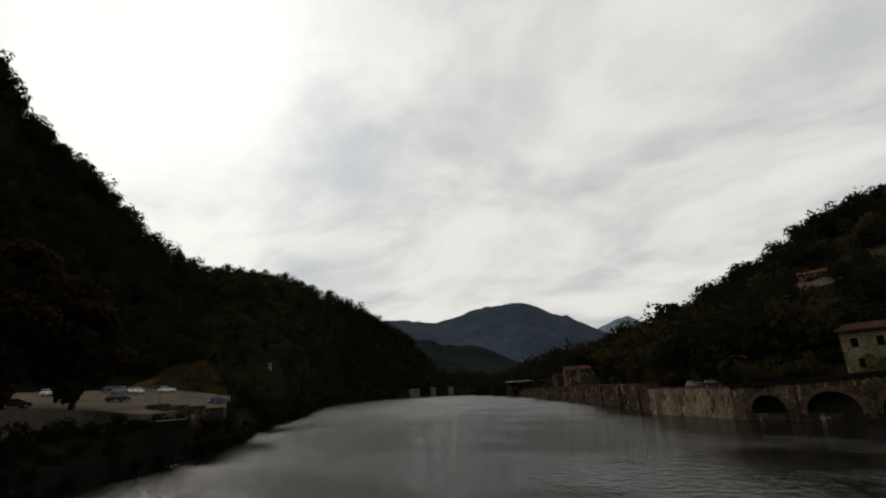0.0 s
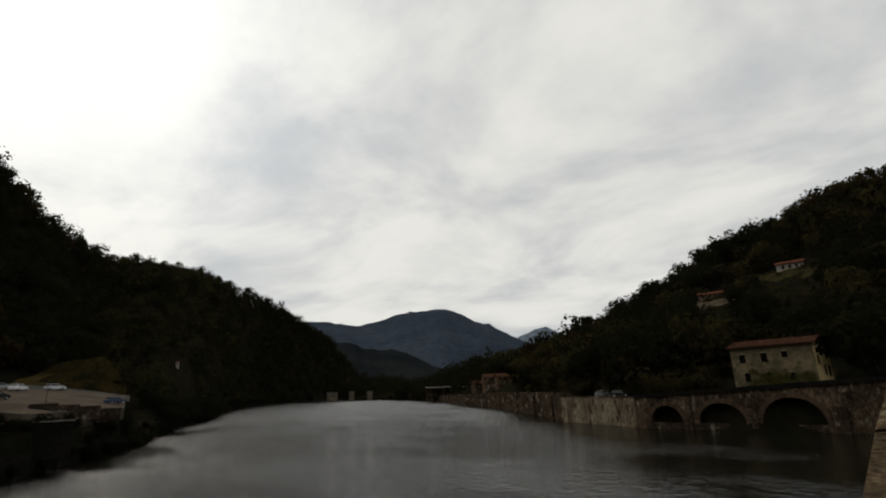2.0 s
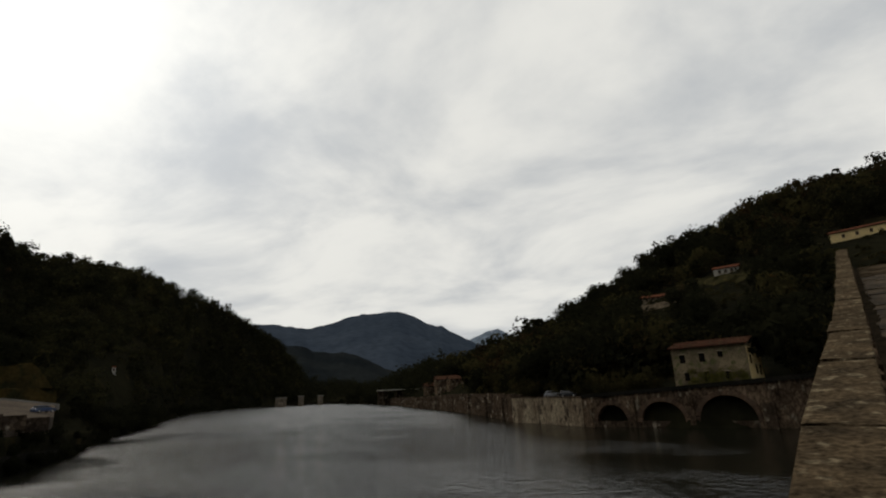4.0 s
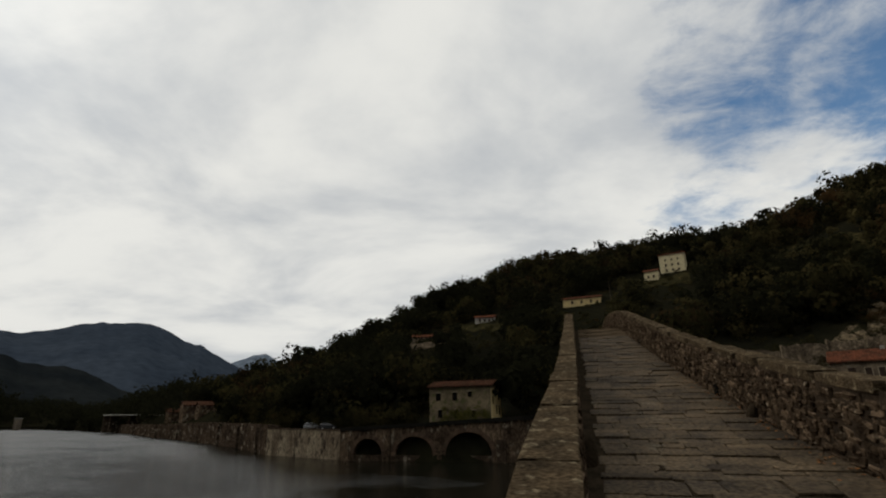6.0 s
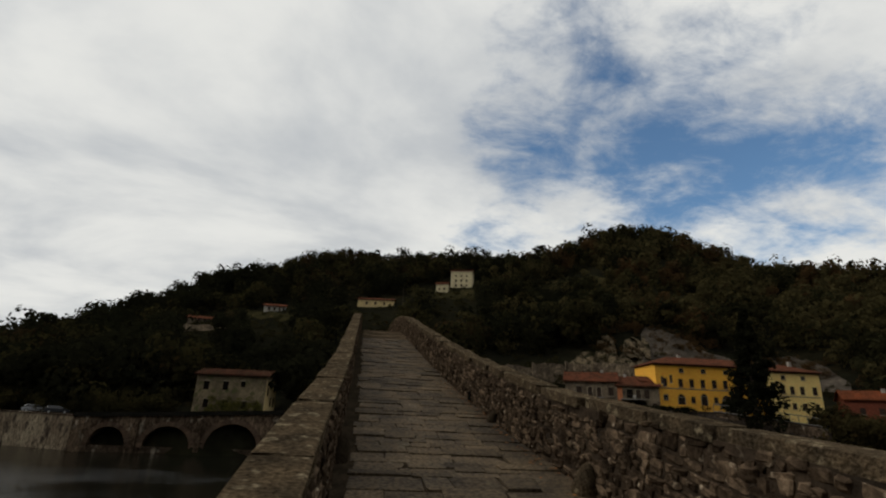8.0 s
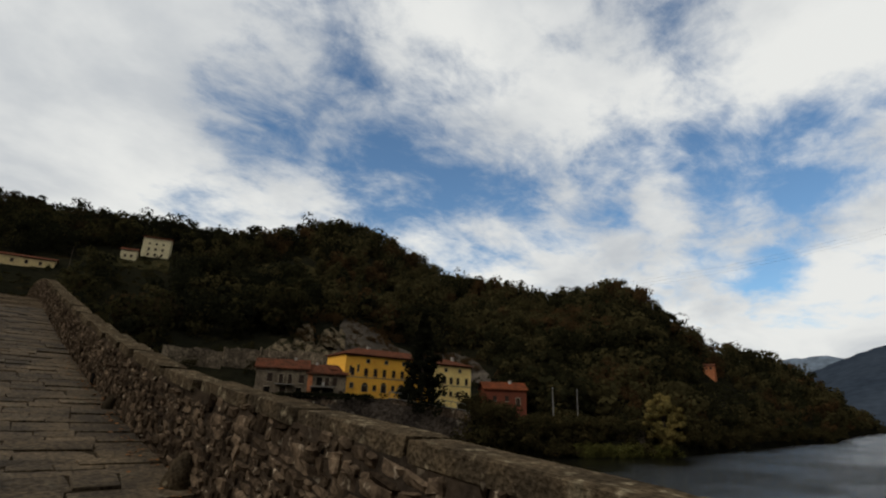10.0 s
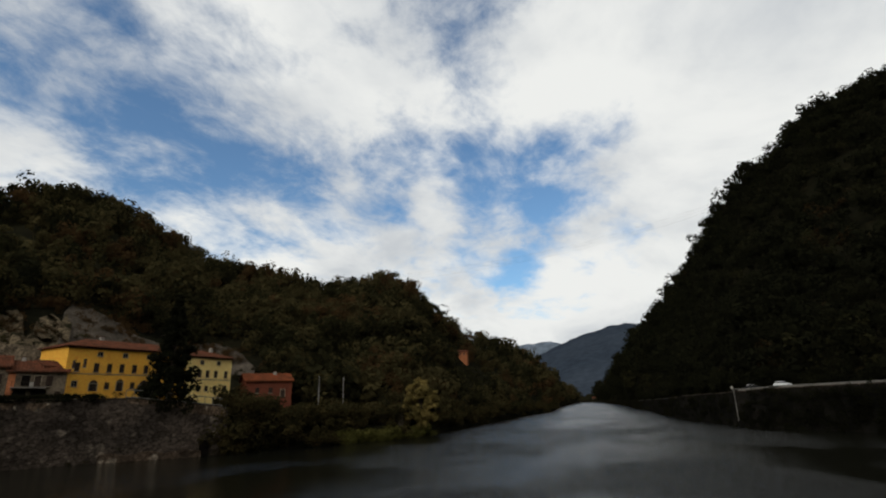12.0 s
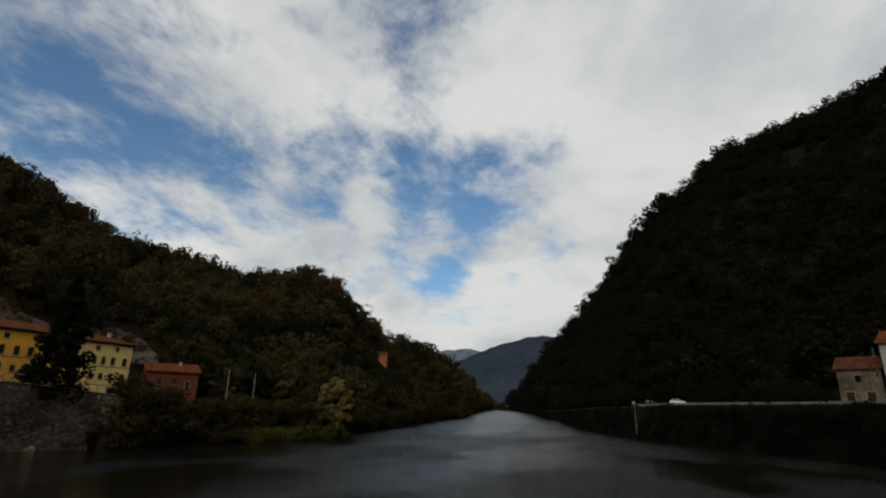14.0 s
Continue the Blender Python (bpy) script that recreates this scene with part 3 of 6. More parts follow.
def rail(x, y):
    """Height of the parapet: the downstream one stands higher at the foot of the ramp."""
    return RAIL + (0.43 * max(0.0, 1 - max(y, 0.0) / 6.5) ** 1.25 if x > 1 else 0.0)


def strip(x0, x1, z0, z1, y0=-30, y1=108):
    """A long bar that follows the pavement."""
    bm = bmesh.new()
    prev = None
    for y in np.arange(y0, y1 + 0.01, 0.5):
        d = deck(y)
        cur = [bm.verts.new((x + (flare(y) if x > 1 else 0.0), y, d + z + (rail(x, y) - RAIL if z > 0.3 else 0.0))) for x, z in ((x0, z0), (x1, z0), (x1, z1), (x0, z1))]
        if prev:
            for k in range(4):
                bm.faces.new((prev[k], prev[(k + 1) % 4], cur[(k + 1) % 4], cur[k]))
        else:
            bm.faces.new(cur[::-1])
        prev = cur
    bm.faces.new(prev)
    return bm


part("paving_bed", strip(LEFT, RIGHT, -0.10, -0.014), M["joint"], bridge)
wall_l = part("parapet", strip(LEFT - THICK, LEFT, -0.10, RAIL - 0.09), M["mortar"], bridge, "rubble stone parapet")
wall_r = part("parapet", strip(RIGHT, RIGHT + THICK, -0.10, RAIL - 0.09), M["mortar"], bridge, "rubble stone parapet")


def stone_mesh(name, seed, material, bevel=0.12, rough=0.05, round_cuts=1):
    """A unit stone, -0.5 to 0.5, with worn and uneven corners."""
    rng = random.Random(seed)
    bm = bmesh.new()
    box(bm, -0.5, 0.5, -0.5, 0.5, -0.5, 0.5, bevel=bevel)
    for v in bm.verts:
        v.co += Vector((rng.uniform(-rough, rough), rng.uniform(-rough, rough), rng.uniform(-rough, rough)))
    me = bpy.data.meshes.new(name)
    bm.to_mesh(me)
    bm.free()
    me.materials.append(material)
    return me

# ---- the far bank: quay, arcade, road, houses ----


def on(az, r):
    return Vector((r * math.sin(radians(az)), r * math.cos(radians(az))))


def follow(bm, pts, thick, lo, hi):
    """A wall along a line in plan, its outer face on the line; lo and hi are heights at each point."""
    prev = None
    for i, q in enumerate(pts):
        q0, q1 = pts[max(i - 1, 0)], pts[min(i + 1, len(pts) - 1)]
        d = (q1 - q0).normalized()
        nrm = Vector((-d.y, d.x))
        if nrm.dot(q) < 0:
            nrm = -nrm
        b = q + nrm * thick
        cur = [bm.verts.new((*c, z)) for c, z in ((q, lo[i]), (b, lo[i]), (b, hi[i]), (q, hi[i]))]
        if prev:
            for k in range(4):
                bm.faces.new((prev[k], prev[(k + 1) % 4], cur[(k + 1) % 4], cur[k]))
        else:
            bm.faces.new(cur[::-1])
        prev = cur
    bm.faces.new(prev)
    bmesh.ops.recalc_face_normals(bm, faces=bm.faces)


def shore_line(a0, a1, n, out=0.0):
    return [on(a, float(by_heading(SHORE, 1, a)) - out) for a in np.linspace(a0, a1, n)]


def bank_z(a):
    return float(by_heading(BANK, 1, a))


def shore_wall(name, a0, a1, n, material, extra, thick, label, out=0.5, lo=-2.5, coping=True):
    hs = [bank_z(a) + extra for a in np.linspace(a0, a1, n)]
    bm = bmesh.new()
    follow(bm, shore_line(a0, a1, n, out), thick, [lo] * n, hs)
    ob = tagged(part(name, bm, material), label, "wall", kind="structure")
    if coping:
        bm = bmesh.new()
        follow(bm, shore_line(a0, a1, n, out + 0.12), thick * 0.5, [h for h in hs], [h + 0.22 for h in hs])
        part("coping", bm, M["quay_dark"], ob)
    return ob


dark_quay = shore_wall("wall_quay_upstream", -45.81, -32.59, 30, M["quay_dark"], 0.9, 3.2, "tall dark stone river wall")
shore_wall("wall_quay_pale", -32.59, -25.14, 16, M["quay_pale"], 0.1, 3.2, "pale stained plaster river wall")
for a in np.linspace(-44.33, -33.48, 7):
    q = on(a, float(by_heading(SHORE, 1, a)) - 0.9)
    part("buttress", boxes((-0.6, 0.6, -0.2, 1.2, -2.5, bank_z(a) + 0.3), bevel=0.05), M["quay" if int(a) in (-38, -34) else "quay_dark"], dark_quay).matrix_basis = pose(q.x, q.y, 0, 0, 0, -a)

# arcade of three arches under the road
A0, A1 = on(-25.14, 118.6), on(-3.87, 106.5)
arc_len = (A1 - A0).length
arc_dir = (A1 - A0).normalized()
arcade = thing("wall_arcade", Matrix.Translation((A0.x, A0.y, 0)) @ Matrix.Rotation(math.atan2(arc_dir.y, arc_dir.x), 4, "Z"),
               "stone quay wall with three arches and water stains", "wall", kind="structure")


def along(az):
    """Distance along the arcade at a heading."""
    d = Vector((math.sin(radians(az)), math.cos(radians(az))))
    det = d.x * -arc_dir.y + d.y * arc_dir.x
    return (-d.x * A0.y + d.y * A0.x) / -det if abs(det) > 1e-6 else 0.0


ARCHES = [(along(-23.78), along(-20.79), 4.5), (along(-19.53), along(-15.47), 4.9), (along(-14.31), along(-9.38), 5.7)]


def road_top(s):
    return 5.9 + 2.1 * min(max(s / arc_len, 0), 1) ** 1.1


def opening(s):
    for s0, s1, crown in ARCHES:
        if s0 < s < s1:
            c, h = (s0 + s1) / 2, (s1 - s0) / 2
            return 0.9 + (crown - 0.9) * math.sqrt(max(1 - ((s - c) / h) ** 2, 0)) ** 0.9
    return -2.5


def wall_with_arches(y0, y1, extra):
    bm = bmesh.new()
    stops = sorted(set(list(np.arange(0, arc_len, 0.8)) + [arc_len] + [s0 + (s1 - s0) * (0.5 - 0.5 * math.cos(k * math.pi / 20)) for s0, s1, _ in ARCHES for k in range(21)]
                       + [s0 - 0.001 for s0, _, _ in ARCHES] + [s1 + 0.001 for _, s1, _ in ARCHES]))
    prev = None
    for s in stops:
        lo, hi = opening(s), road_top(s) + extra
        cur = [bm.verts.new((s, y, z)) for y, z in ((y0, lo), (y1, lo), (y1, hi), (y0, hi))]
        if prev:
            for k in range(4):
                bm.faces.new((prev[k], prev[(k + 1) % 4], cur[(k + 1) % 4], cur[k]))
        else:
            bm.faces.new(cur[::-1])
        prev = cur
    bm.faces.new(prev)
    bmesh.ops.recalc_face_normals(bm, faces=bm.faces)
    return bm


part("arch_wall", wall_with_arches(-1.0, 2.6, 0.0), M["quay"], arcade, "pale weathered masonry")
# sheet behind the arches, coloured as deep shade
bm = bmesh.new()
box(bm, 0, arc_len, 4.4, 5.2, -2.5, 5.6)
part("back_wall", bm, M["dark"], arcade, "near-black sheet for the shade behind the arches")
bm = bmesh.new()
prev = None
for s in np.linspace(0, arc_len, 40):
    z = road_top(s)
    cur = [bm.verts.new((s, y, q)) for y, q in ((-1.25, z), (-0.55, z), (-0.55, z + 0.75), (-1.25, z + 0.75))]
    if prev:
        for k in range(4):
            bm.faces.new((prev[k], prev[(k + 1) % 4], cur[(k + 1) % 4], cur[k]))
    else:
        bm.faces.new(cur[::-1])
    prev = cur
bm.faces.new(prev)
bmesh.ops.recalc_face_normals(bm, faces=bm.faces)
part("road_parapet", bm, M["dark_shade_wall"], arcade, "dark low road parapet")
for s0, s1, crown in ARCHES:
    # ring of cut stones round each opening, the low sill in it, and a pier beside it
    c, h = (s0 + s1) / 2, (s1 - s0) / 2
    K_ring = 17
    for k in range(K_ring):
        a = math.pi * (k + 0.5) / K_ring
        e = abs(math.sin(a)) ** 0.9
        part("voussoir", boxes((-0.42, 0.42, -0.16, 0.16, -0.36 * h * math.pi / K_ring / 0.72, 0.36 * h * math.pi / K_ring / 0.72), bevel=0.03), M["brickband"], arcade).matrix_basis = \
            pose(c - (h + 0.30) * math.cos(a), -1.06, 0.9 + (crown - 0.9 + 0.30) * e) @ Matrix.Rotation(-(math.pi - a), 4, "Y")
    part("sill", boxes((s0 + 0.02, s1 - 0.02, -0.7, 0.1, -2.5, 1.15), bevel=0.04), M["quay_dark"], arcade)
    part("pier", boxes((s1 + 0.7, s1 + 1.7, -1.4, -1.0, -2.5, road_top(s1) - 0.5), bevel=0.06), M["quay"], arcade)
part("pier", boxes((ARCHES[0][0] - 2.0, ARCHES[0][0] - 0.9, -1.4, -1.0, -2.5, road_top(ARCHES[0][0]) - 0.5), bevel=0.06), M["quay"], arcade)
part("pier", boxes((arc_len - 9.5, arc_len - 7.6, -2.2, -1.0, -2.5, 4.2), bevel=0.06), M["quay_dark"], arcade)


def road_strip(name, a0, a1, n, inset, width, lift, material, label):
    pts = [on(a, float(by_heading(SHORE, 1, a)) + inset) for a in np.linspace(a0, a1, n)]
    bm = bmesh.new()
    hs = [bank_z(a) + lift for a in np.linspace(a0, a1, n)]
    follow(bm, pts, width, [h - 0.5 for h in hs], hs)
    return tagged(part(name, bm, material), label, "road", kind="structure")


road_strip("road", -45.81, 25.18, 60, 2.0, 6.0, 0.12, M["asphalt"], "narrow asphalt road along the river wall")


def gable_roof(bm, x0, x1, y0, y1, z, rise, over=0.5, t=0.22):
    """Two tiled slopes, the ridge along x."""
    ym = (y0 + y1) / 2
    k = rise / ((y1 - y0) / 2)
    zo = z - over * k
    prof = [(y0 - over, zo), (ym, z + rise), (y1 + over, zo), (y1 + over, zo + t), (ym, z + rise + t), (y0 - over, zo + t)]
    ends = [[bm.verts.new((x, y, q)) for y, q in prof] for x in (x0 - over, x1 + over)]
    for i in range(6):
        j = (i + 1) % 6
        bm.faces.new((ends[0][i], ends[0][j], ends[1][j], ends[1][i]))
    for e in ends:
        for q in ((0, 1, 4, 5), (1, 2, 3, 4)):
            bm.faces.new([e[i] for i in q])
    bmesh.ops.recalc_face_normals(bm, faces=bm.faces)


def hip_roof(bm, x0, x1, y0, y1, z, rise, over=0.6, t=0.2):
    x0, x1, y0, y1 = x0 - over, x1 + over, y0 - over, y1 + over
    half = (y1 - y0) / 2
    c = [bm.verts.new(v) for v in ((x0, y0, z), (x1, y0, z), (x1, y1, z), (x0, y1, z))]
    d = [bm.verts.new((v.co.x, v.co.y, z + t)) for v in c]
    r = [bm.verts.new((x0 + half, (y0 + y1) / 2, z + rise)), bm.verts.new((x1 - half, (y0 + y1) / 2, z + rise))]
    bm.faces.new(c[::-1])
    for i in range(4):
        bm.faces.new((c[i], c[(i + 1) % 4], d[(i + 1) % 4], d[i]))
    bm.faces.new((d[0], d[1], r[1], r[0]))
    bm.faces.new((d[1], d[2], r[1]))
    bm.faces.new((d[2], d[3], r[0], r[1]))
    bm.faces.new((d[3], d[0], r[0]))
    bmesh.ops.recalc_face_normals(bm, faces=bm.faces)


def tile_ridges(x0, x1, y0, y1, z, rise, over=0.5, step=0.55):
    """Rows of rounded cover tiles on both slopes of a gabled roof."""
    bm = bmesh.new()
    ym = (y0 + y1) / 2
    k = rise / ((y1 - y0) / 2)
    x = x0 - over + 0.2
    while x < x1 + over:
        for ya, yb in ((y0 - over, ym), (y1 + over, ym)):
            tube(bm, (x, ya, z - over * k + 0.24), (x, yb, z + rise + 0.24), 0.10, 0.10, 5)
        x += step
    return bm


def window(parent, x, z, w, h, face, depth, kind="window", arched=False):
    """An opening in a wall: surround, dark reveal with panes, sill. face: 'front', 'right' or 'left'; depth: where that wall lies."""
    if kind == "opening":
        # flat pane whose colour is the shade of the room behind
        bm = boxes((-w / 2, w / 2, -0.03, 0.05, 0, h))
        ob = part("window", bm, M["dark"], parent, "near-black pane for the shade in an empty window")
        extra = [("lintel", boxes((-w / 2 - 0.1, w / 2 + 0.1, -0.07, 0.02, h, h + 0.16), bevel=0.01), M["frame"])]
    elif kind == "door":
        ob = part("door", boxes((-w / 2, w / 2, -0.04, 0.06, 0, h), bevel=0.01), M["shutter"], parent, "brown wooden door")
        extra = [("door_frame", boxes((-w / 2 - 0.14, -w / 2, -0.07, 0.04, 0, h + 0.14), (w / 2, w / 2 + 0.14, -0.07, 0.04, 0, h + 0.14), (-w / 2, w / 2, -0.07, 0.04, h, h + 0.14)), M["frame"])]
    elif kind == "shutter":
        ob = part("window", boxes((-w / 2, w / 2, -0.02, 0.06, 0, h)), M["glass"], parent, "window with brown shutters")
        extra = [("shutter", boxes((-w / 2 - w * 0.02, -0.02, -0.09, -0.03, 0.02, h - 0.02), bevel=0.01), M["shutter"]), ("shutter", boxes((0.02, w / 2 + w * 0.02, -0.09, -0.03, 0.02, h - 0.02), bevel=0.01), M["shutter"]),
                 ("sill", boxes((-w / 2 - 0.12, w / 2 + 0.12, -0.16, 0.02, -0.12, 0), bevel=0.01), M["frame"])]
    else:
        ob = part("window", boxes((-w / 2, w / 2, -0.02, 0.06, 0, h)), M["glass"], parent)
        extra = [("window_frame", boxes((-w / 2 - 0.1, -w / 2, -0.06, 0.04, 0, h), (w / 2, w / 2 + 0.1, -0.06, 0.04, 0, h), (-w / 2, w / 2, -0.06, 0.04, h, h + 0.1), (-0.03, 0.03, -0.05, 0.0, 0, h)), M["frame"]),
                 ("sill", boxes((-w / 2 - 0.14, w / 2 + 0.14, -0.16, 0.02, -0.12, 0), bevel=0.01), M["frame"])]
    if arched:
        bm = bmesh.new()
        tube(bm, (0, -0.04, h), (0, 0.06, h), w / 2, w / 2, 16)
        extra.append(("arch_top", bm, M["shutter"]))
    ob.matrix_basis = {"front": pose(x, depth, z), "right": pose(depth, x, z, 0, 0, 90), "left": pose(depth, x, z, 0, 0, -90)}[face]
    for name, bm, m in extra:
        part(name, bm, m, ob)
    return ob


def house(m, label, w, d, h, rise, wall_mat, roof_mat, front=(), right=(), left=(), roof="gable", chimneys=(), category="house", below=1.5, tiles=True, name="house", belt=None):
    """A house: front wall along local x at y = 0. Openings as (x, z, width, height, kind, arched)."""
    ob = thing(name, m, label, category)
    bm = bmesh.new()
    if roof == "gable":
        prof = [(0, -below), (d, -below), (d, h), (d / 2, h + rise), (0, h)]
        ends = [[bm.verts.new((x, y, z)) for y, z in prof] for x in (0, w)]
        for i in range(5):
            j = (i + 1) % 5
            bm.faces.new((ends[0][i], ends[0][j], ends[1][j], ends[1][i]))
        bm.faces.new(ends[0])
        bm.faces.new(ends[1][::-1])
        bmesh.ops.recalc_face_normals(bm, faces=bm.faces)
    else:
        box(bm, 0, w, 0, d, -below, h)
    part("wall", bm, wall_mat, ob)
    bm = bmesh.new()
    (gable_roof if roof == "gable" else hip_roof)(bm, 0, w, 0, d, h + 0.02, rise)
    top = part("roof", bm, roof_mat, ob, "terracotta tiled roof")
    if roof == "gable" and tiles:
        part("roof_tile", tile_ridges(0, w, 0, d, h + 0.02, rise), roof_mat, top)
    for cx, cy, cw, ch in chimneys:
        zc = h + rise * (1 - abs(cy - d / 2) / (d / 2))
        ch_ob = part("chimney", boxes((cx - cw / 2, cx + cw / 2, cy - cw / 2, cy + cw / 2, zc - 0.8, zc + ch), bevel=0.03), M["white"], top, "pale rendered chimney")
        part("chimney_cap", boxes((cx - cw / 2 - 0.1, cx + cw / 2 + 0.1, cy - cw / 2 - 0.1, cy + cw / 2 + 0.1, zc + ch, zc + ch + 0.12), bevel=0.02), M["tile"], ch_ob)
    if belt:
        part("belt_course", boxes((-0.05, w + 0.05, -0.07, 0.0, belt, belt + 0.18), bevel=0.02), M["frame"], ob)
    part("eaves", boxes((-0.3, w + 0.3, -0.32, -0.02, h - 0.22, h - 0.04)), M["shutter"], ob)
    for face, rows, depth in (("front", front, 0.0), ("right", right, w), ("left", left, 0.0)):
        for o in rows:
            window(ob, o[0], o[1], o[2], o[3], face, depth, *(o[4:]))
    return ob


# old house on the road above the arches
old = house(at(-16.05, 121.5, 7.4, -24), "derelict two-storey house with ivy-stained render and tiled roof", 14.6, 8.0, 7.6, 1.15, M["house_old"], M["tile_old"],
            front=[(2.2, 4.5, 1.15, 1.7, "opening"), (6.2, 4.5, 1.15, 1.8, "opening"), (9.8, 5.2, 0.95, 1.2, "opening"), (2.6, 0.9, 1.0, 1.7, "opening"), (6.6, 0.6, 1.0, 2.0, "opening"), (10.6, 0.9, 1.0, 1.5, "opening")],
            right=[(1.7, 3.6, 0.9, 1.7, "opening"), (4.2, 1.6, 1.0, 1.8, "opening"), (6.0, 4.6, 0.9, 1.6, "opening"), (6.2, 1.4, 1.1, 1.9, "opening")], below=2.5)
part("side_wall", boxes((14.604, 14.615, 0.1, 7.9, -2.0, 6.9)), M["house_ochre"], old, "brighter ochre end wall")

ivy_rng = np.random.RandomState(8)
ivy_c = np.stack([ivy_rng.uniform(3.0, 13.8, 60), np.full(60, -0.12), ivy_rng.uniform(0.0, 3.9, 60) * ivy_rng.uniform(0.4, 1.0, 60)], 1)


# long yellow building, its pale end, and the low grey house beside it
P1 = on(31.1, 129)
yaw_y = -5.5
base_y = 13.2
cols = [2.0, 5.7, 8.3, 10.9, 13.6, 16.2, 19.1, 22.0, 25.0]
front = [(x, 3.9, 0.95, 1.75, "shutter") for x in cols] + [(x, 7.1, 0.9, 0.85, "window") for x in (6.1, 11.3, 16.6, 19.5, 24.5)]
front += [(2.0, 0.9, 0.9, 1.1, "window"), (8.3, 0.5, 0.9, 1.3, "shutter"), (13.6, 0.6, 0.9, 1.3, "shutter"), (19.1, 0.6, 0.9, 1.2, "window"), (22.0, 0.6, 0.9, 1.2, "window")]
front += [(5.6, 0.0, 1.5, 1.5, "door", True), (10.9, 0.0, 1.3, 1.9, "door", True), (16.2, 0.0, 2.2, 1.3, "door", True)]
yellow = house(pose(P1.x, P1.y, base_y, 0, 0, yaw_y), "long three-storey yellow house with small shuttered windows", 26.0, 11.0, 8.8, 2.3, M["yellow"], M["tile"], front=front,
               left=[(-3, 4.2, 0.9, 1.6, "shutter"), (-7, 4.2, 0.9, 1.6, "shutter")], roof="hip", chimneys=[(9, 6, 0.7, 1.0)], below=3.0, belt=3.35)
P2 = P1 + Vector((math.cos(radians(yaw_y)), math.sin(radians(yaw_y)))) * 26.05
pale = house(pose(P2.x, P2.y, base_y - 0.6, 0, 0, yaw_y), "pale yellow three-storey house with shuttered windows and tiled roof", 13.0, 10.6, 8.9, 2.2, M["cream"], M["tile"],
             front=[(x, z, 0.95, q, k) for z, q, k in ((0.7, 1.3, "shutter"), (4.0, 1.7, "shutter")) for x in (3.8, 6.0, 8.4, 11.4)] + [(x, 7.2, 0.85, 0.85, "window") for x in (4.2, 9.0)],
             right=[(3, 4.0, 0.9, 1.6, "shutter"), (7, 4.0, 0.9, 1.6, "shutter")], roof="hip", chimneys=[(10, 5, 0.7, 0.9)], below=3.0, belt=3.35)
ROW = Vector((48.25, 118.7))
row_dir = Vector((math.cos(radians(-25)), math.sin(radians(-25))))
low = house(pose(ROW.x, ROW.y, 11.7, 0, 0, -25), "low grey-brown row house with red tiled roof and small balcony", 11.6, 8.0, 6.1, 2.1, M["grey"], M["tile"],
            front=[(3.1, 2.9, 1.1, 1.9, "shutter"), (5.6, 2.6, 1.0, 2.1, "door"), (7.6, 2.6, 1.0, 2.1, "door"), (10.2, 2.8, 1.1, 1.9, "shutter"),
                   (2.7, 0.3, 1.3, 1.5, "opening"), (6.2, 0.0, 1.4, 2.0, "door"), (9.8, 0.4, 1.2, 1.4, "opening")], chimneys=[(8.5, 4, 0.7, 0.8)], below=4.0)
P_low = ROW + row_dir * 11.62
row_b = house(pose(P_low.x, P_low.y, 11.5, 0, 0, -25), "lower grey row house with a deep balcony and red tiled roof", 9.0, 8.0, 5.5, 2.0, M["grey"], M["tile"],
              front=[(2.7, 2.7, 1.3, 2.0, "opening"), (4.5, 2.7, 1.0, 1.9, "door"), (6.3, 2.6, 1.0, 2.0, "shutter"), (1.9, 0.0, 2.2, 2.0, "opening"), (4.9, 0.0, 2.4, 2.0, "opening"), (7.9, 0.5, 0.9, 1.2, "shutter")],
              chimneys=[(2.0, 4, 0.6, 0.8), (7.0, 5, 0.6, 0.8)], below=4.0)
part("plaster_strip", boxes((0.02, 1.1, -0.03, 0.02, -1.0, 5.1)), M["orange"], row_b, "orange-washed strip of wall")
for owner, bx, bw in ((low, 4.4, 4.2), (row_b, 0.6, 5.3)):
    b = part("balcony", boxes((bx, bx + bw, -1.3, 0, 2.3, 2.48)), M["concrete"], owner, "concrete balcony")
    bmr = bmesh.new()
    bars = int(bw / 0.42)
    for k in range(bars + 1):
        tube(bmr, (bx + 0.05 + k * (bw - 0.1) / bars, -1.25, 2.48), (bx + 0.05 + k * (bw - 0.1) / bars, -1.25, 3.4), 0.025, 0.025, 5)
    tube(bmr, (bx, -1.25, 3.42), (bx + bw, -1.25, 3.42), 0.035, 0.035, 5)
    part("railing", bmr, M["shutter"], b)
part("washing", boxes((3.3, 3.9, -1.31, -1.28, 2.5, 3.35), bevel=0.01), M["white"], row_b, "white cloth over the railing")
red = house(at(46.14, 149, 11.4, 10), "small red house with bright tiled roof beside the trees", 12.0, 8.0, 4.4, 1.9, M["redwall"], M["tile_bright"],
            front=[(3.0, 1.2, 1.0, 1.4, "shutter"), (6.4, 1.2, 1.0, 1.4, "shutter"), (9.6, 0.0, 1.1, 2.1, "door")], right=[(4.0, 1.4, 1.0, 1.4, "shutter")], chimneys=[(8.0, 3.2, 0.7, 1.1)], below=6.0)

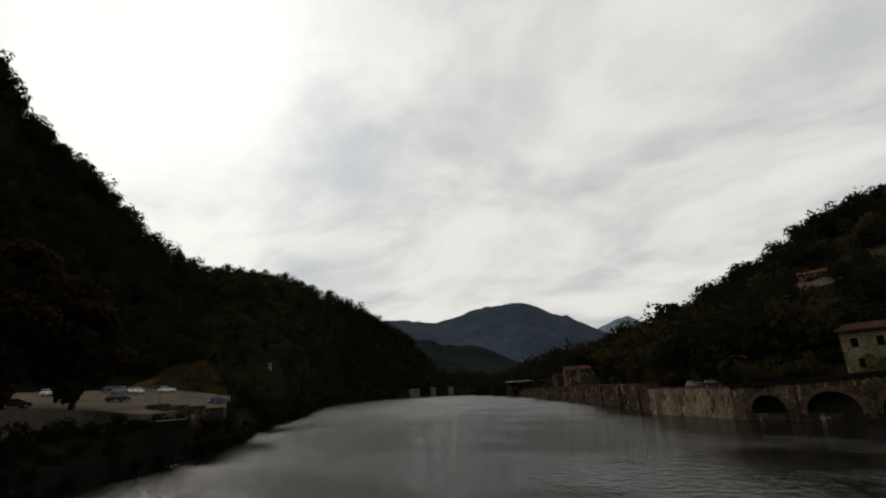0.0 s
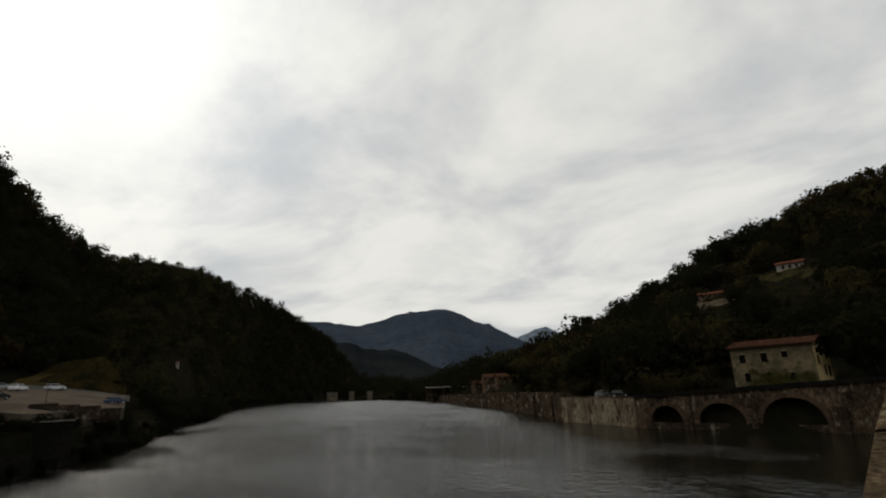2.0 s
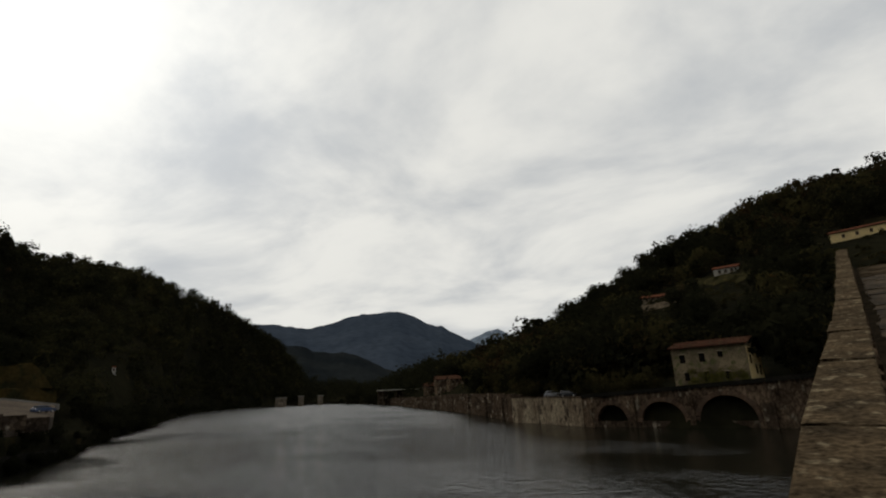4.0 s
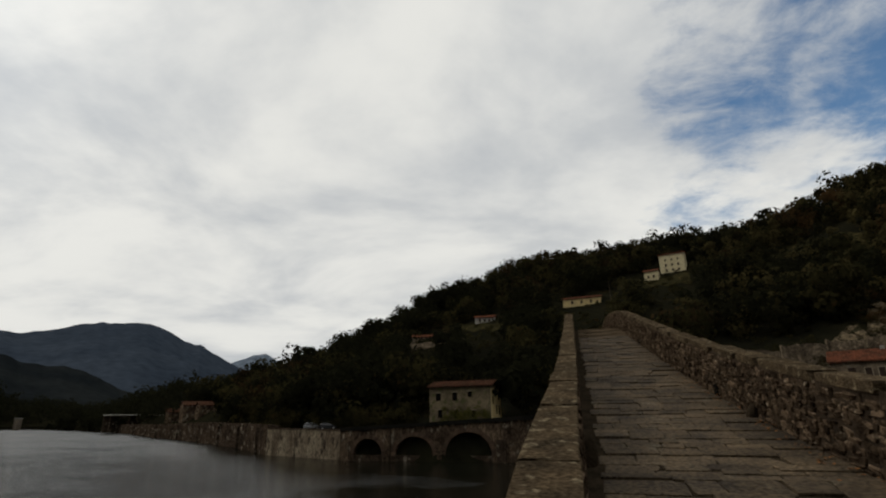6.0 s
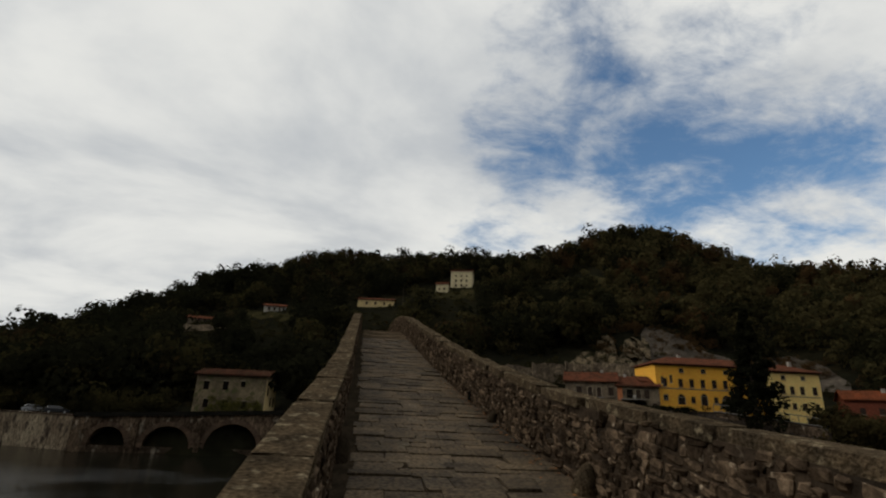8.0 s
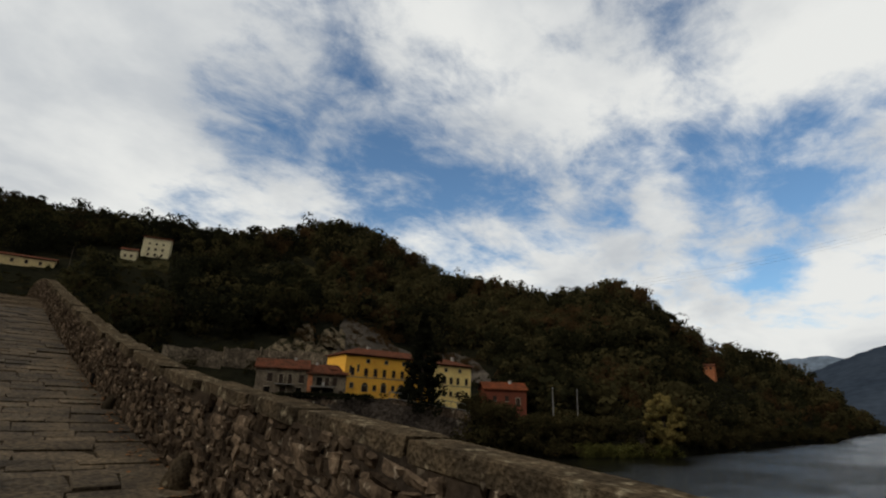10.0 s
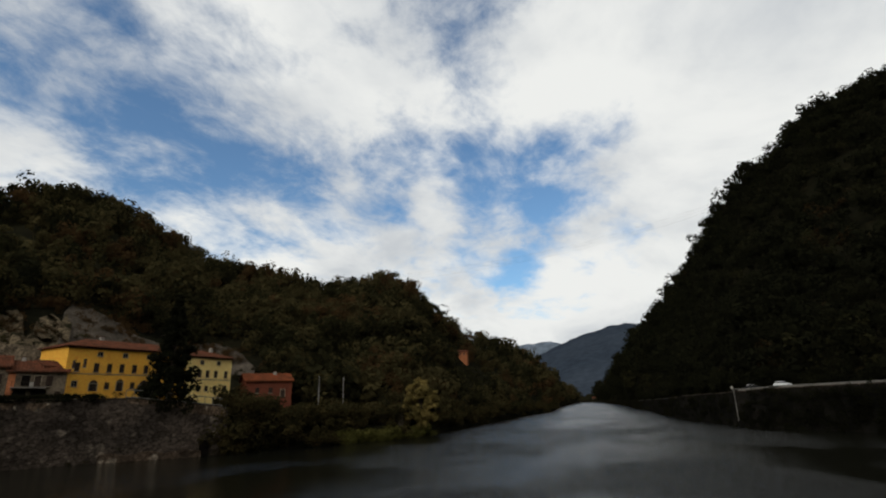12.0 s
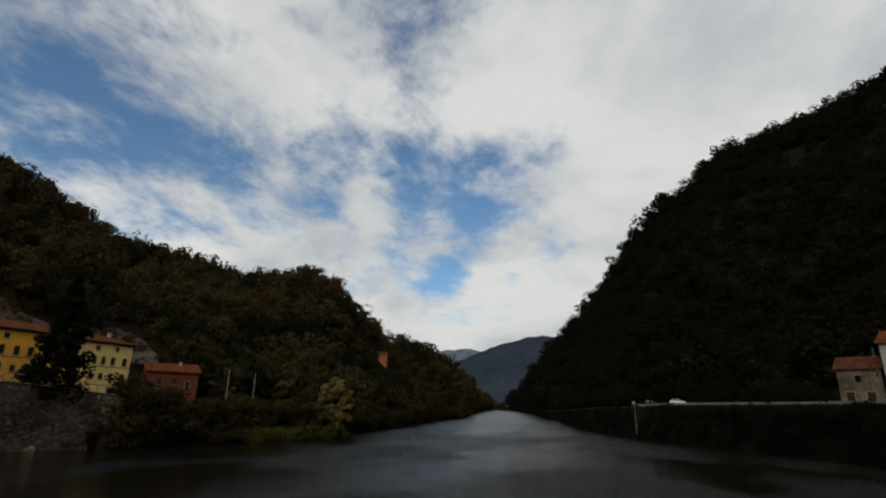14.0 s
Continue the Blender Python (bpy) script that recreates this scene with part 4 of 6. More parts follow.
garden = shore_wall("wall_garden", 12.66, 44.86, 50, M["garden"], 0.0, 3.0, "dark stained stone wall at the water", out=0.4)
bm = bmesh.new()
follow(bm, [on(a, float(by_heading(SHORE, 1, a)) - 1.6) for a in np.linspace(34.55, 42.79, 18)], 1.2, [-2.5] * 18, [1.3 + 0.3 * math.sin(k) for k in range(18)])
part("footing", bm, M["quay_dark"], garden, "pale footing at the waterline")
for a0, a1, z0, z1 in ((26.9, 28.3, -1.3, -0.4), (28.9, 30.6, -1.5, -0.5), (36.2, 41.0, -0.9, -0.05), (41.2, 44.6, -1.7, -0.05)):  # where old plaster still holds
    bm = bmesh.new()
    angs = np.linspace(a0, a1, 14)
    jag = random.Random(int(a0 * 10))
    follow(bm, shore_line(a0, a1, 14, 0.45), 0.3, [bank_z(a) + z0 + jag.uniform(-0.3, 0.3) for a in angs], [bank_z(a) + z1 for a in angs])
    part("plaster", bm, M["quay"], garden, "patch of pale stained plaster")
bm = bmesh.new()
angs = np.linspace(36.0, 44.7, 16)
follow(bm, shore_line(36.0, 44.7, 16, 0.62), 0.9, [bank_z(a) + 0.22 for a in angs], [bank_z(a) + 0.36 for a in angs])
part("coping", bm, M["concrete"], garden, "pale coping slab")
q = on(42.9, float(by_heading(SHORE, 1, 42.9)) - 0.42)
# solid face coloured as the shade in a culvert
culvert = boxes((-1.1, 1.1, -0.12, 0.3, -1.0, 1.9))
tube(culvert, (0, -0.12, 1.9), (0, 0.3, 1.9), 1.1, 1.1, 20)
part("culvert", culvert, M["dark"], garden, "arched near-black face for a culvert's shade").matrix_basis = pose(q.x, q.y, 0, 0, 0, -42.9)
pergola = thing("pergola", pose(0, 0, 0), "pale garden pergola of thin poles on the wall", "pergola")
pts = [on(a, float(by_heading(SHORE, 1, a)) + 1.2) for a in np.linspace(36, 44.66, 14)]
for i, q in enumerate(pts):
    zp = bank_z(36 + 8.7 * i / 13)
    bm = bmesh.new()
    tube(bm, (q.x, q.y, zp - 0.5), (q.x, q.y, zp + 1.7), 0.06, 0.06, 6)
    part("post", bm, M["concrete"], pergola)
    if i < 13:
        zn = bank_z(36 + 8.7 * (i + 1) / 13)
        bm = bmesh.new()
        tube(bm, (q.x, q.y, zp + 1.7), (pts[i + 1].x, pts[i + 1].y, zn + 1.7), 0.09, 0.09, 6)
        part("rail", bm, M["concrete"], pergola)

# rubble terrace walls and bare rock behind the houses


def hill_r(az, el, lo=90.0, hi=700.0):
    """Distance at which the hillside stands at an elevation over the eye's level."""
    rs = np.linspace(lo, hi, 1200)
    zs = ground(np.full(rs.shape, float(az)), rs)
    good = np.degrees(np.arctan2(zs - EYE_Z, rs)) >= el
    return float(rs[np.argmax(good)]) if good.any() else hi


def terrace(a0, a1, el, hgt, label, end=None):
    """A retaining wall across the slope; end: its height at the far end, where it falls or climbs."""
    n = 12
    tops = np.linspace(hgt, hgt if end is None else end, n)
    angs = np.linspace(a0, a1, n)
    rs = [hill_r(a, el) for a in angs]
    r_mid = sum(rs) / n
    pts = [on(a, 0.5 * r + 0.5 * r_mid) for a, r in zip(angs, rs)]
    zs = [height(a, q.length) for a, q in zip(angs, pts)]
    zm = sum(zs) / n
    jag = random.Random(int(a0 * 7 + 500))
    bm = bmesh.new()
    follow(bm, pts, 1.0, [min(z, zm) - 2.5 for z in zs], [0.4 * z + 0.6 * zm + up_to + jag.uniform(-0.4, 0.4) for z, up_to in zip(zs, tops)])
    return tagged(part("wall_terrace", bm, M["terrace"]), label, "wall", kind="structure")


terrace(13.14, 18.6, 3.6, 4.6, "old rubble retaining wall on the slope")
terrace(18.75, 22.1, 3.6, 5.2, "old rubble retaining wall on the slope")
terrace(22.25, 24.9, 3.6, 5.9, "tall pale section of rubble retaining wall on the slope", 5.4)
terrace(25.05, 30.4, 3.6, 6.0, "rubble retaining wall with patched plaster on the slope", 5.6)
terrace(-21.27, -12.08, 6.9, 2.4, "overgrown terrace wall under a hillside house")


def rock(az, el, w, hgt, seed, lean=0.22):
    """A bare lump of cliff, set into the slope."""
    r = hill_r(az, el) + 1.0
    rng = random.Random(seed)
    bm = bmesh.new()
    bmesh.ops.create_icosphere(bm, subdivisions=4, radius=1.0)
    off = Vector((rng.uniform(0, 50), rng.uniform(0, 50), rng.uniform(0, 50)))
    for v in bm.verts:
        block = noise.voronoi(Vector((v.co.x * 3.2, v.co.y * 2.0, v.co.z * 1.5)) + off)[0]
        k = 0.9 + 0.32 * noise.fractal(v.co * 1.3 + off, 1.0, 2.0, 3) + 0.30 * (block[1] - block[0]) + 0.10 * noise.noise(v.co * 9 + off)
        v.co = Vector((v.co.x * w / 2 * k, v.co.y * w * lean * k, v.co.z * hgt / 2 * k))
    ob = part("rock_outcrop", bm, M["rock"])
    ob.matrix_world = at(az, r, height(az, r) + hgt * 0.15)
    return tagged(ob, "bare grey rock face on the wooded slope", "rock")


for k, (a, e, w, hh) in enumerate(((-19.14, 1.2, 11, 7), (-21.27, 1.0, 9, 6))):
    rock(a, e, w, hh, 68 + k)


def cliff(crest, foot, blocky, material, label, seed):
    """A bare face in the hillside under a crest line of (heading, elevation), with ledges and clefts."""
    off = Vector((seed * 7.3, seed * 3.1, seed * 1.7))
    angs = np.arange(crest[0][0], crest[-1][0] + 0.01, 0.16)
    rows = 26
    vs = []
    for a in angs:
        rs = np.linspace(100, 400, 900)
        els = np.maximum.accumulate(np.degrees(np.arctan2(ground(np.full(rs.shape, float(a)), rs) - EYE_Z, rs)))
        top = float(np.interp(a, *zip(*crest))) + 0.22 * noise.noise(Vector((a * 2.2, 0, 0)) + off) + 0.12 * noise.noise(Vector((a * 7.0, 3, 0)) + off)
        low_el = float(np.interp(a, *zip(*foot)))
        top = max(top, low_el + 0.2)
        for j in range(rows):
            el = low_el + (top - low_el) * j / (rows - 1)
            r = float(np.interp(el, els + np.arange(900) * 1e-6, rs))
            q = on(a, r)
            p = Vector((q.x, q.y, EYE_Z + r * math.tan(radians(el))))
            cell = noise.voronoi(Vector((p.x * 0.30, p.y * 0.05, p.z * 0.13)) + off)
            d = 2.2 + blocky * (2.2 * noise.noise(cell[1][0] * 3.7 + off) + 1.6 * min(cell[0][1] - cell[0][0], 0.5)) + 0.5 * noise.fractal(p * 0.35 + off, 1.0, 2.0, 4)
            q = on(a, r - max(d, 0.5))
            vs.append((q.x, q.y, p.z))
        q = on(a, r + 7.0)
        vs.append((q.x, q.y, p.z - 1.5))
    n = rows + 1
    fs = [(i * n + j, (i + 1) * n + j, (i + 1) * n + j + 1, i * n + j + 1) for i in range(len(angs) - 1) for j in range(rows)]
    ob = raw("cliff", vs, fs, material)
    return tagged(ob, label, "rock face", kind="structure")


CRAG = [(22.6, 5.6), (23.8, 6.6), (24.6, 6.9), (25.2, 6.1), (25.6, 8.1), (26.6, 8.4), (27.3, 8.0), (27.6, 6.2), (28.0, 6.3), (28.3, 8.0), (29.2, 8.3), (30.0, 7.7), (30.3, 8.8), (30.9, 7.2)]
APRON = [(30.0, 8.6), (30.5, 9.5), (31.4, 9.2), (33.6, 8.4), (35.2, 7.2), (36.8, 6.3), (38.5, 6.0), (39.6, 5.9), (42.0, 6.3), (43.4, 6.1), (45.4, 5.2), (46.8, 3.9)]
cliff(CRAG, [(22, 4.5), (31, 5.0)], 1.7, M["cliff"], "cream broken cliff blocks above the terrace wall", 3)
cliff(APRON, [(30, 4.5), (47, 3.0)], 0.25, M["scree"], "smooth bare grey slope behind the yellow house", 5)

# houses on the hillside


def on_hill(az, el, turn=0.0, sink=0.6):
    r = hill_r(az, el)
    return at(az, r, height(az, r) - sink + 0.6, turn), r


spots = ((-17.98, 7.5, 9, 6, 2.8, "grey", "tile", "low pale farmhouse on the wooded slope"), (-10.83, 9.4, 8.5, 6, 3.2, "white", "tile", "small white house among trees on the slope"),
         (-0.97, 10.9, 16, 7, 3.6, "house_ochre", "tile", "long cream farmhouse with a tiled roof on the slope"), (7.8, 13.0, 6.0, 5, 4.6, "pale", "tile", "small cream outbuilding on the hillside"),
         (9.46, 13.6, 11.3, 7, 9.2, "pale", "tile", "tall cream house standing on the hillside"), (67.95, 4.6, 5.5, 6, 3.2, "orange", "tile", "small orange house among the trees"))
for az, el, w, d, h, wm, rm, text in spots:
    m, r = on_hill(az, el, -10)
    rows = [(w * f, z, 0.9, 1.3, "shutter") for f in ((0.25, 0.5, 0.75) if w > 8 else (0.3, 0.7)) for z in ([0.6, 3.2] if h > 6 else [1.3])]
    if h > 7:
        rows += [(w * f, 5.9, 0.8, 0.9, "opening") for f in (0.25, 0.5, 0.75)]
    house(m, text, w, d, h, 1.15, M[wm], M[rm], front=rows, right=[(d * 0.5, 1.6, 0.9, 1.3, "shutter")], below=6.0, tiles=False)

# village and weir upstream
for az, r, w, h, wm, text in ((-40.48, 315, 10, 9, "quay", "grey village house with tiled roof by the water"), (-39.1, 300, 9, 7, "quay", "weathered village house with tiled roof by the water"),
                              (-37.52, 285, 11, 8, "quay_dark", "stained village house with tiled roof by the water"), (-41.67, 335, 8, 6, "quay", "low grey village house with tiled roof by the water")):
    house(at(az, r, height(az, r), 12), text, w, 8, h, 1.8, M[wm], M["tile_old"], front=[(w * f, z, 1.0, 1.4, "shutter") for f in (0.25, 0.5, 0.75) for z in (1.0, 4.6)], below=4.0, tiles=False)
shed = thing("station_canopy", at(-46.41, 420, 5.0, 30), "long flat concrete canopy on posts beyond the river", "canopy")
part("roof", boxes((0, 86, 0, 8, 6.2, 7.0), bevel=0.05), M["white"], shed)
for k in range(14):
    part("post", boxes((1 + k * 6.2, 1.7 + k * 6.2, 1, 1.7, -4.5, 6.2)), M["quay_dark"], shed)
part("back_wall", boxes((0, 86, 6.5, 7.2, -4.5, 6.2)), M["quay_dark"], shed)
weir = thing("weir", at(-54.8, 690, 0), "row of pale concrete weir piers across the river", "weir")
for x0, w, hh in ((-31, 13, 10.5), (-3.5, 6.5, 11.0), (20, 6.5, 10.5)):
    part("pier", boxes((x0, x0 + w, 0, 8, -2, hh), bevel=0.2), M["masonry"], weir)
    part("pier_cap", boxes((x0 - 0.5, x0 + w + 0.5, -0.5, 8.5, hh, hh + 0.8), bevel=0.1), M["concrete"], weir)
part("sill", boxes((-60, 60, 1, 5, -2, 1.4), bevel=0.2), M["dark_shade_wall"], weir)

# ---- the near bank upstream: car park, cars, walls ----


def lot_z(az, r):
    """The car park climbs away from the river."""
    return 8.0 + 0.080 * (r - float(by_heading(SHORE, 1, az)) - 6)


bm = bmesh.new()
prev = None
for a in np.linspace(-102.4, -75.9, 30):
    s0 = float(by_heading(SHORE, 1, a)) + float(np.interp(a, [-87.4, -83.4], [20, 6]))
    cur = []
    for r in np.linspace(s0, s0 + 60, 12):
        q = on(a, r)
        cur.append(bm.verts.new((q.x, q.y, lot_z(a, r) + 0.03 * math.sin(r * 0.7 + a))))
    for r in (s0 + 60, s0):
        q = on(a, r)
        cur.append(bm.verts.new((q.x, q.y, 3.0)))
    if prev:
        for k in range(len(cur)):
            j = (k + 1) % len(cur)
            bm.faces.new((prev[k], prev[j], cur[j], cur[k]))
    prev = cur
bmesh.ops.recalc_face_normals(bm, faces=bm.faces)
tagged(part("pavement", bm, M["gravel"]), "pale gravel car park by the river", "car park", kind="structure")
shore_wall("wall_landing", -104.4, -74.4, 28, M["dark_shade_wall"], -2.6, 3.0, "low dark stone landing wall at the water", coping=False)


def car(m, paint, label, van=False):
    ob = thing("car", m, label, "car", group="parked cars")
    L, W, H = 4.2, 1.72, (1.9 if van else 1.46)
    prof = [(-2.05, 0.28), (2.05, 0.28), (2.1, 0.55), (2.0, 0.78), (1.15, 0.92), (-1.75, 0.98), (-2.08, 0.85), (-2.1, 0.5)]
    if van:
        prof = [(-2.05, 0.28), (2.05, 0.28), (2.1, 0.6), (2.0, 0.95), (1.5, 1.08), (-1.95, 1.12), (-2.08, 0.9), (-2.1, 0.5)]
    bm = bmesh.new()
    ends = [[bm.verts.new((x, y, z)) for x, z in prof] for y in (-W / 2, W / 2)]
    for i in range(len(prof)):
        j = (i + 1) % len(prof)
        bm.faces.new((ends[0][i], ends[0][j], ends[1][j], ends[1][i]))
    bm.faces.new(ends[0][::-1])
    bm.faces.new(ends[1])
    bmesh.ops.recalc_face_normals(bm, faces=bm.faces)
    bmesh.ops.bevel(bm, geom=bm.edges[:], offset=0.06, segments=2, affect="EDGES")
    body = part("body", bm, paint, ob)
    zb = 1.08 if van else 0.93
    bm = bmesh.new()
    b = [bm.verts.new(v) for v in ((1.2, -0.80, zb), (1.2, 0.80, zb), (-1.85, 0.80, zb), (-1.85, -0.80, zb))]
    t = [bm.verts.new(v) for v in ((0.35, -0.62, H - 0.06), (0.35, 0.62, H - 0.06), (-1.45, 0.62, H - 0.06), (-1.45, -0.62, H - 0.06))]
    for i in range(4):
        bm.faces.new((b[i], b[(i + 1) % 4], t[(i + 1) % 4], t[i]))
    bm.faces.new(t)
    bmesh.ops.recalc_face_normals(bm, faces=bm.faces)
    cabin = part("window", bm, M["glass"], body, "dark car glazing")
    part("car_roof", boxes((-1.5, 0.4, -0.64, 0.64, H - 0.07, H), bevel=0.03), paint, body)
    for sx in (1.0, -1.0):
        for y in (-0.8, 0.8):
            pill = bmesh.new()
            tube(pill, (0.32 if sx > 0 else -1.45, y * 0.79, H - 0.05), (1.18 if sx > 0 else -1.83, y, zb), 0.035, 0.04, 5)
            part("pillar", pill, paint, body)
    for x in (1.3, -1.3):
        for y in (-0.78, 0.78):
            bm = bmesh.new()
            tube(bm, (x, y - 0.1, 0.31), (x, y + 0.1, 0.31), 0.31, 0.31, 16)
            wh = part("wheel", bm, M["rubber"], ob)
            bm = bmesh.new()
            s = 1 if y > 0 else -1
            tube(bm, (x, y + s * 0.09, 0.31), (x, y + s * 0.115, 0.31), 0.19, 0.17, 12)
            part("rim", bm, M["steel"], wh)
    for y in (-0.6, 0.6):
        part("headlight", boxes((2.03, 2.10, y - 0.18, y + 0.18, 0.58, 0.72), bevel=0.02), M["white"], body)
    return ob


for az, r, turn, paint, text in ((-81.3, 160, 20, "car_white", "white car parked at the back of the gravel lot"), (-76.7, 138, 35, "car_blue", "blue and white car parked by the low wall"),
                                 (-85.2, 120, 40, "car_dark", "dark car parked near a big tree"), (-85, 150, 10, "car_grey", "grey car in a row of parked cars"), (-83.8, 147, 60, "car_white", "white car in a row of parked cars"),
                                 (-85.8, 153, 5, "car_dark", "dark car in a row of parked cars"), (-92.6, 105, 20, "car_dark", "dark car under the big trees"), (-90.2, 140, 50, "car_white", "white car behind the tree trunk")):
    car(at(az, r, lot_z(az, r) + 0.04, turn), M[paint], text)
for k, az in enumerate((-81.9, -80.3, -78.7, -77.1)):
    blk = part("concrete_barrier", boxes((-1.9, 1.9, -0.3, 0.3, -1.6, 0.75), bevel=0.06), M["quay_dark"])
    blk.matrix_world = at(az, 105 + 3.5 * k, lot_z(az, 105 + 3.5 * k) + 0.2, 12)
    tagged(blk, "low stained concrete barrier at the lot's edge", "barrier", group="lot barriers")
lower = part("wall_lower", boxes((-5, 5, -0.4, 2.6, -5, 0.0), bevel=0.05), M["dark_shade_wall"])
lower.matrix_world = at(-82.6, 94.0, 6.8, 4)
part("coping", boxes((-5.1, 5.1, -0.5, 0.3, 0.0, 0.14), bevel=0.03), M["concrete"], lower)
tagged(lower, "dark stone wall below the car park", "wall", kind="structure")
angs = np.linspace(-86.4, -75.9, 16)
for tier, (r, z) in enumerate(((166, 15.0), (175, 18.4), (185, 22.2))):
    terr = bmesh.new()
    follow(terr, [on(a, r + 2 * math.sin(a + tier)) for a in angs], 12, [3.0] * 16, [12.6 + (z - 12.6) * float(np.interp(a, [-86.4, -83.4, -81.6, -77.6, -75.9], [0.0, 0.1, 0.85, 1.0, 0.1])) + 0.3 * math.sin(a * 2.9 + tier) for a in angs])
    tagged(part("meadow_terrace", terr, M["dry_gold"]), "yellow-brown grass terrace behind the car park", "meadow", kind="structure")
bm = bmesh.new()
angs = np.linspace(-84.0, -75.6, 18)
follow(bm, [on(a, 163.5) for a in angs], 0.4, [lot_z(a, 163.5) - 1.0 for a in angs], [lot_z(a, 163.5) + 0.45 for a in angs])
tagged(part("guard_wall", bm, M["concrete"]), "low pale kerb wall behind the car park", "wall", kind="structure")
m, r = on_hill(-71.9, 3.1)
shrine = thing("shrine", m, "small whitewashed wayside shrine among bank trees", "shrine")
part("body", boxes((-0.65, 0.65, -0.5, 0.5, -1.5, 2.7), bevel=0.04), M["white"], shrine)
part("niche", boxes((-0.35, 0.35, -0.515, -0.45, 1.1, 2.2), bevel=0.02), M["shutter"], shrine)
bm = bmesh.new()
gable_roof(bm, -0.65, 0.65, -0.5, 0.5, 2.7, 0.45, over=0.15, t=0.08)
part("roof", bm, M["tile"], shrine)
post = thing("lamp_post", at(-81.8, 106, lot_z(-81.8, 106)), "thin dark lamp post at the car park", "lamp post")
bm = bmesh.new()
tube(bm, (0, 0, 0), (0, 0, 4.4), 0.06, 0.04, 8)
part("pole", bm, M["bark"], post)
part("lamp_head", boxes((-0.12, 0.3, -0.08, 0.08, 4.36, 4.46), bevel=0.03), M["bark"], post)

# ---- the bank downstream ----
# this wall's colour holds the mountain's shade
shore_wall("wall_road", 86.63, 122.1, 40, M["dark_shade_wall"], -0.2, 2.5, "river wall under the road, darkened as in mountain shade")
road_strip("road_riverside", 86.14, 122.1, 40, 2.0, 6.5, 0.12, M["asphalt"], "riverside asphalt road under the mountain")
bm = bmesh.new()
angs = np.linspace(95.13, 120.1, 30)
follow(bm, [on(a, float(by_heading(SHORE, 1, a)) + 1.0) for a in angs], 0.35, [bank_z(a) for a in angs], [bank_z(a) + 0.5 for a in angs])
tagged(part("guard_wall", bm, M["concrete"]), "pale concrete guard wall along the road", "wall", kind="structure")
mast = thing("signal_mast", at(94.73, 169, 1.6), "slim pale mast with a cross arm at the water", "mast")
bm = bmesh.new()
tube(bm, (0, 0, 0), (0, 0, 8.2), 0.10, 0.07, 10)
part("pole", bm, M["concrete"], mast)
part("arm", boxes((-0.6, 3.4, -0.07, 0.07, 8.2, 8.38), bevel=0.03), M["concrete"], mast)
part("box", boxes((-0.5, 0.1, -0.2, 0.2, 8.38, 9.1), bevel=0.04), M["white"], mast)
for az, dr, paint, text in ((96.4, 8.6, "car_dark", "dark car on the riverside road"), (98.7, 8.4, "car_white", "white car on the riverside road")):
    r = float(by_heading(SHORE, 1, az)) + dr
    car(at(az, r, bank_z(az) + 0.12, 0), M[paint], text)
house(at(114.71, 128, 10.3, -12), "tall white house with a tiled roof by the road", 11, 10, 11.0, 2.4, M["white"], M["tile_bright"],
      front=[(x, z, 1.0, 1.5, "shutter") for x in (1.9, 5.2, 8.6) for z in (1.0, 4.6, 8.2)], left=[(-5, 4.6, 1.0, 1.5, "shutter"), (-5, 8.2, 1.0, 1.5, "shutter")], chimneys=[(6, 5, 0.8, 1.0)])
annex = house(at(111.51, 131, 10.3, -12), "lower grey annex with a tiled roof beside the white house", 6.8, 8, 6.6, 2.2, M["grey"], M["tile"],
              front=[(1.6, 0.0, 1.3, 2.2, "door"), (4.8, 0.0, 1.3, 2.2, "door"), (3.2, 4.0, 0.9, 1.3, "opening")])
for k, (az, top) in enumerate(((53.37, 11.6), (55.86, 11.2))):
    pl = thing("utility_pole", at(az, 146, 4.6), "pale concrete utility pole by the track", "pole", group="poles by the track")
    bm = bmesh.new()
    tube(bm, (0, 0, 0), (0, 0, top), 0.19, 0.12, 8)
    part("shaft", bm, M["concrete"], pl)
    part("cap", boxes((-0.14, 0.14, -0.14, 0.14, top, top + 0.2)), M["steel"], pl)
bm = bmesh.new()
angs = np.linspace(51.17, 62.16, 20)
follow(bm, [on(a, 145.5) for a in angs], 4.0, [2.0] * 20, [6.4] * 20)
tagged(part("road_track", bm, M["gravel"]), "unpaved track along the shore", "track", kind="structure")

# cables across the valley downstream
for k in range(3):
    cable = bpy.data.curves.new("cable", "CURVE")
    cable.dimensions, cable.bevel_depth = "3D", 0.035
    sp = cable.splines.new("POLY")
    sp.points.add(40)
    for i in range(41):
        u = i / 40
        a = 48.2 + 49 * u
        e = 12.2 + 5.6 * u + 0.3 * k - 2.6 * u * (1 - u)
        q = on(a, 420 - 40 * u)
        sp.points[i].co = (q.x, q.y, EYE_Z + (420 - 40 * u) * math.tan(radians(e)), 1)
    cable.materials.append(M["shutter"])
    tagged(new("power_cable", cable), "thin dark power cable across the valley", "cable", group="power cables")

# ---- trees ----


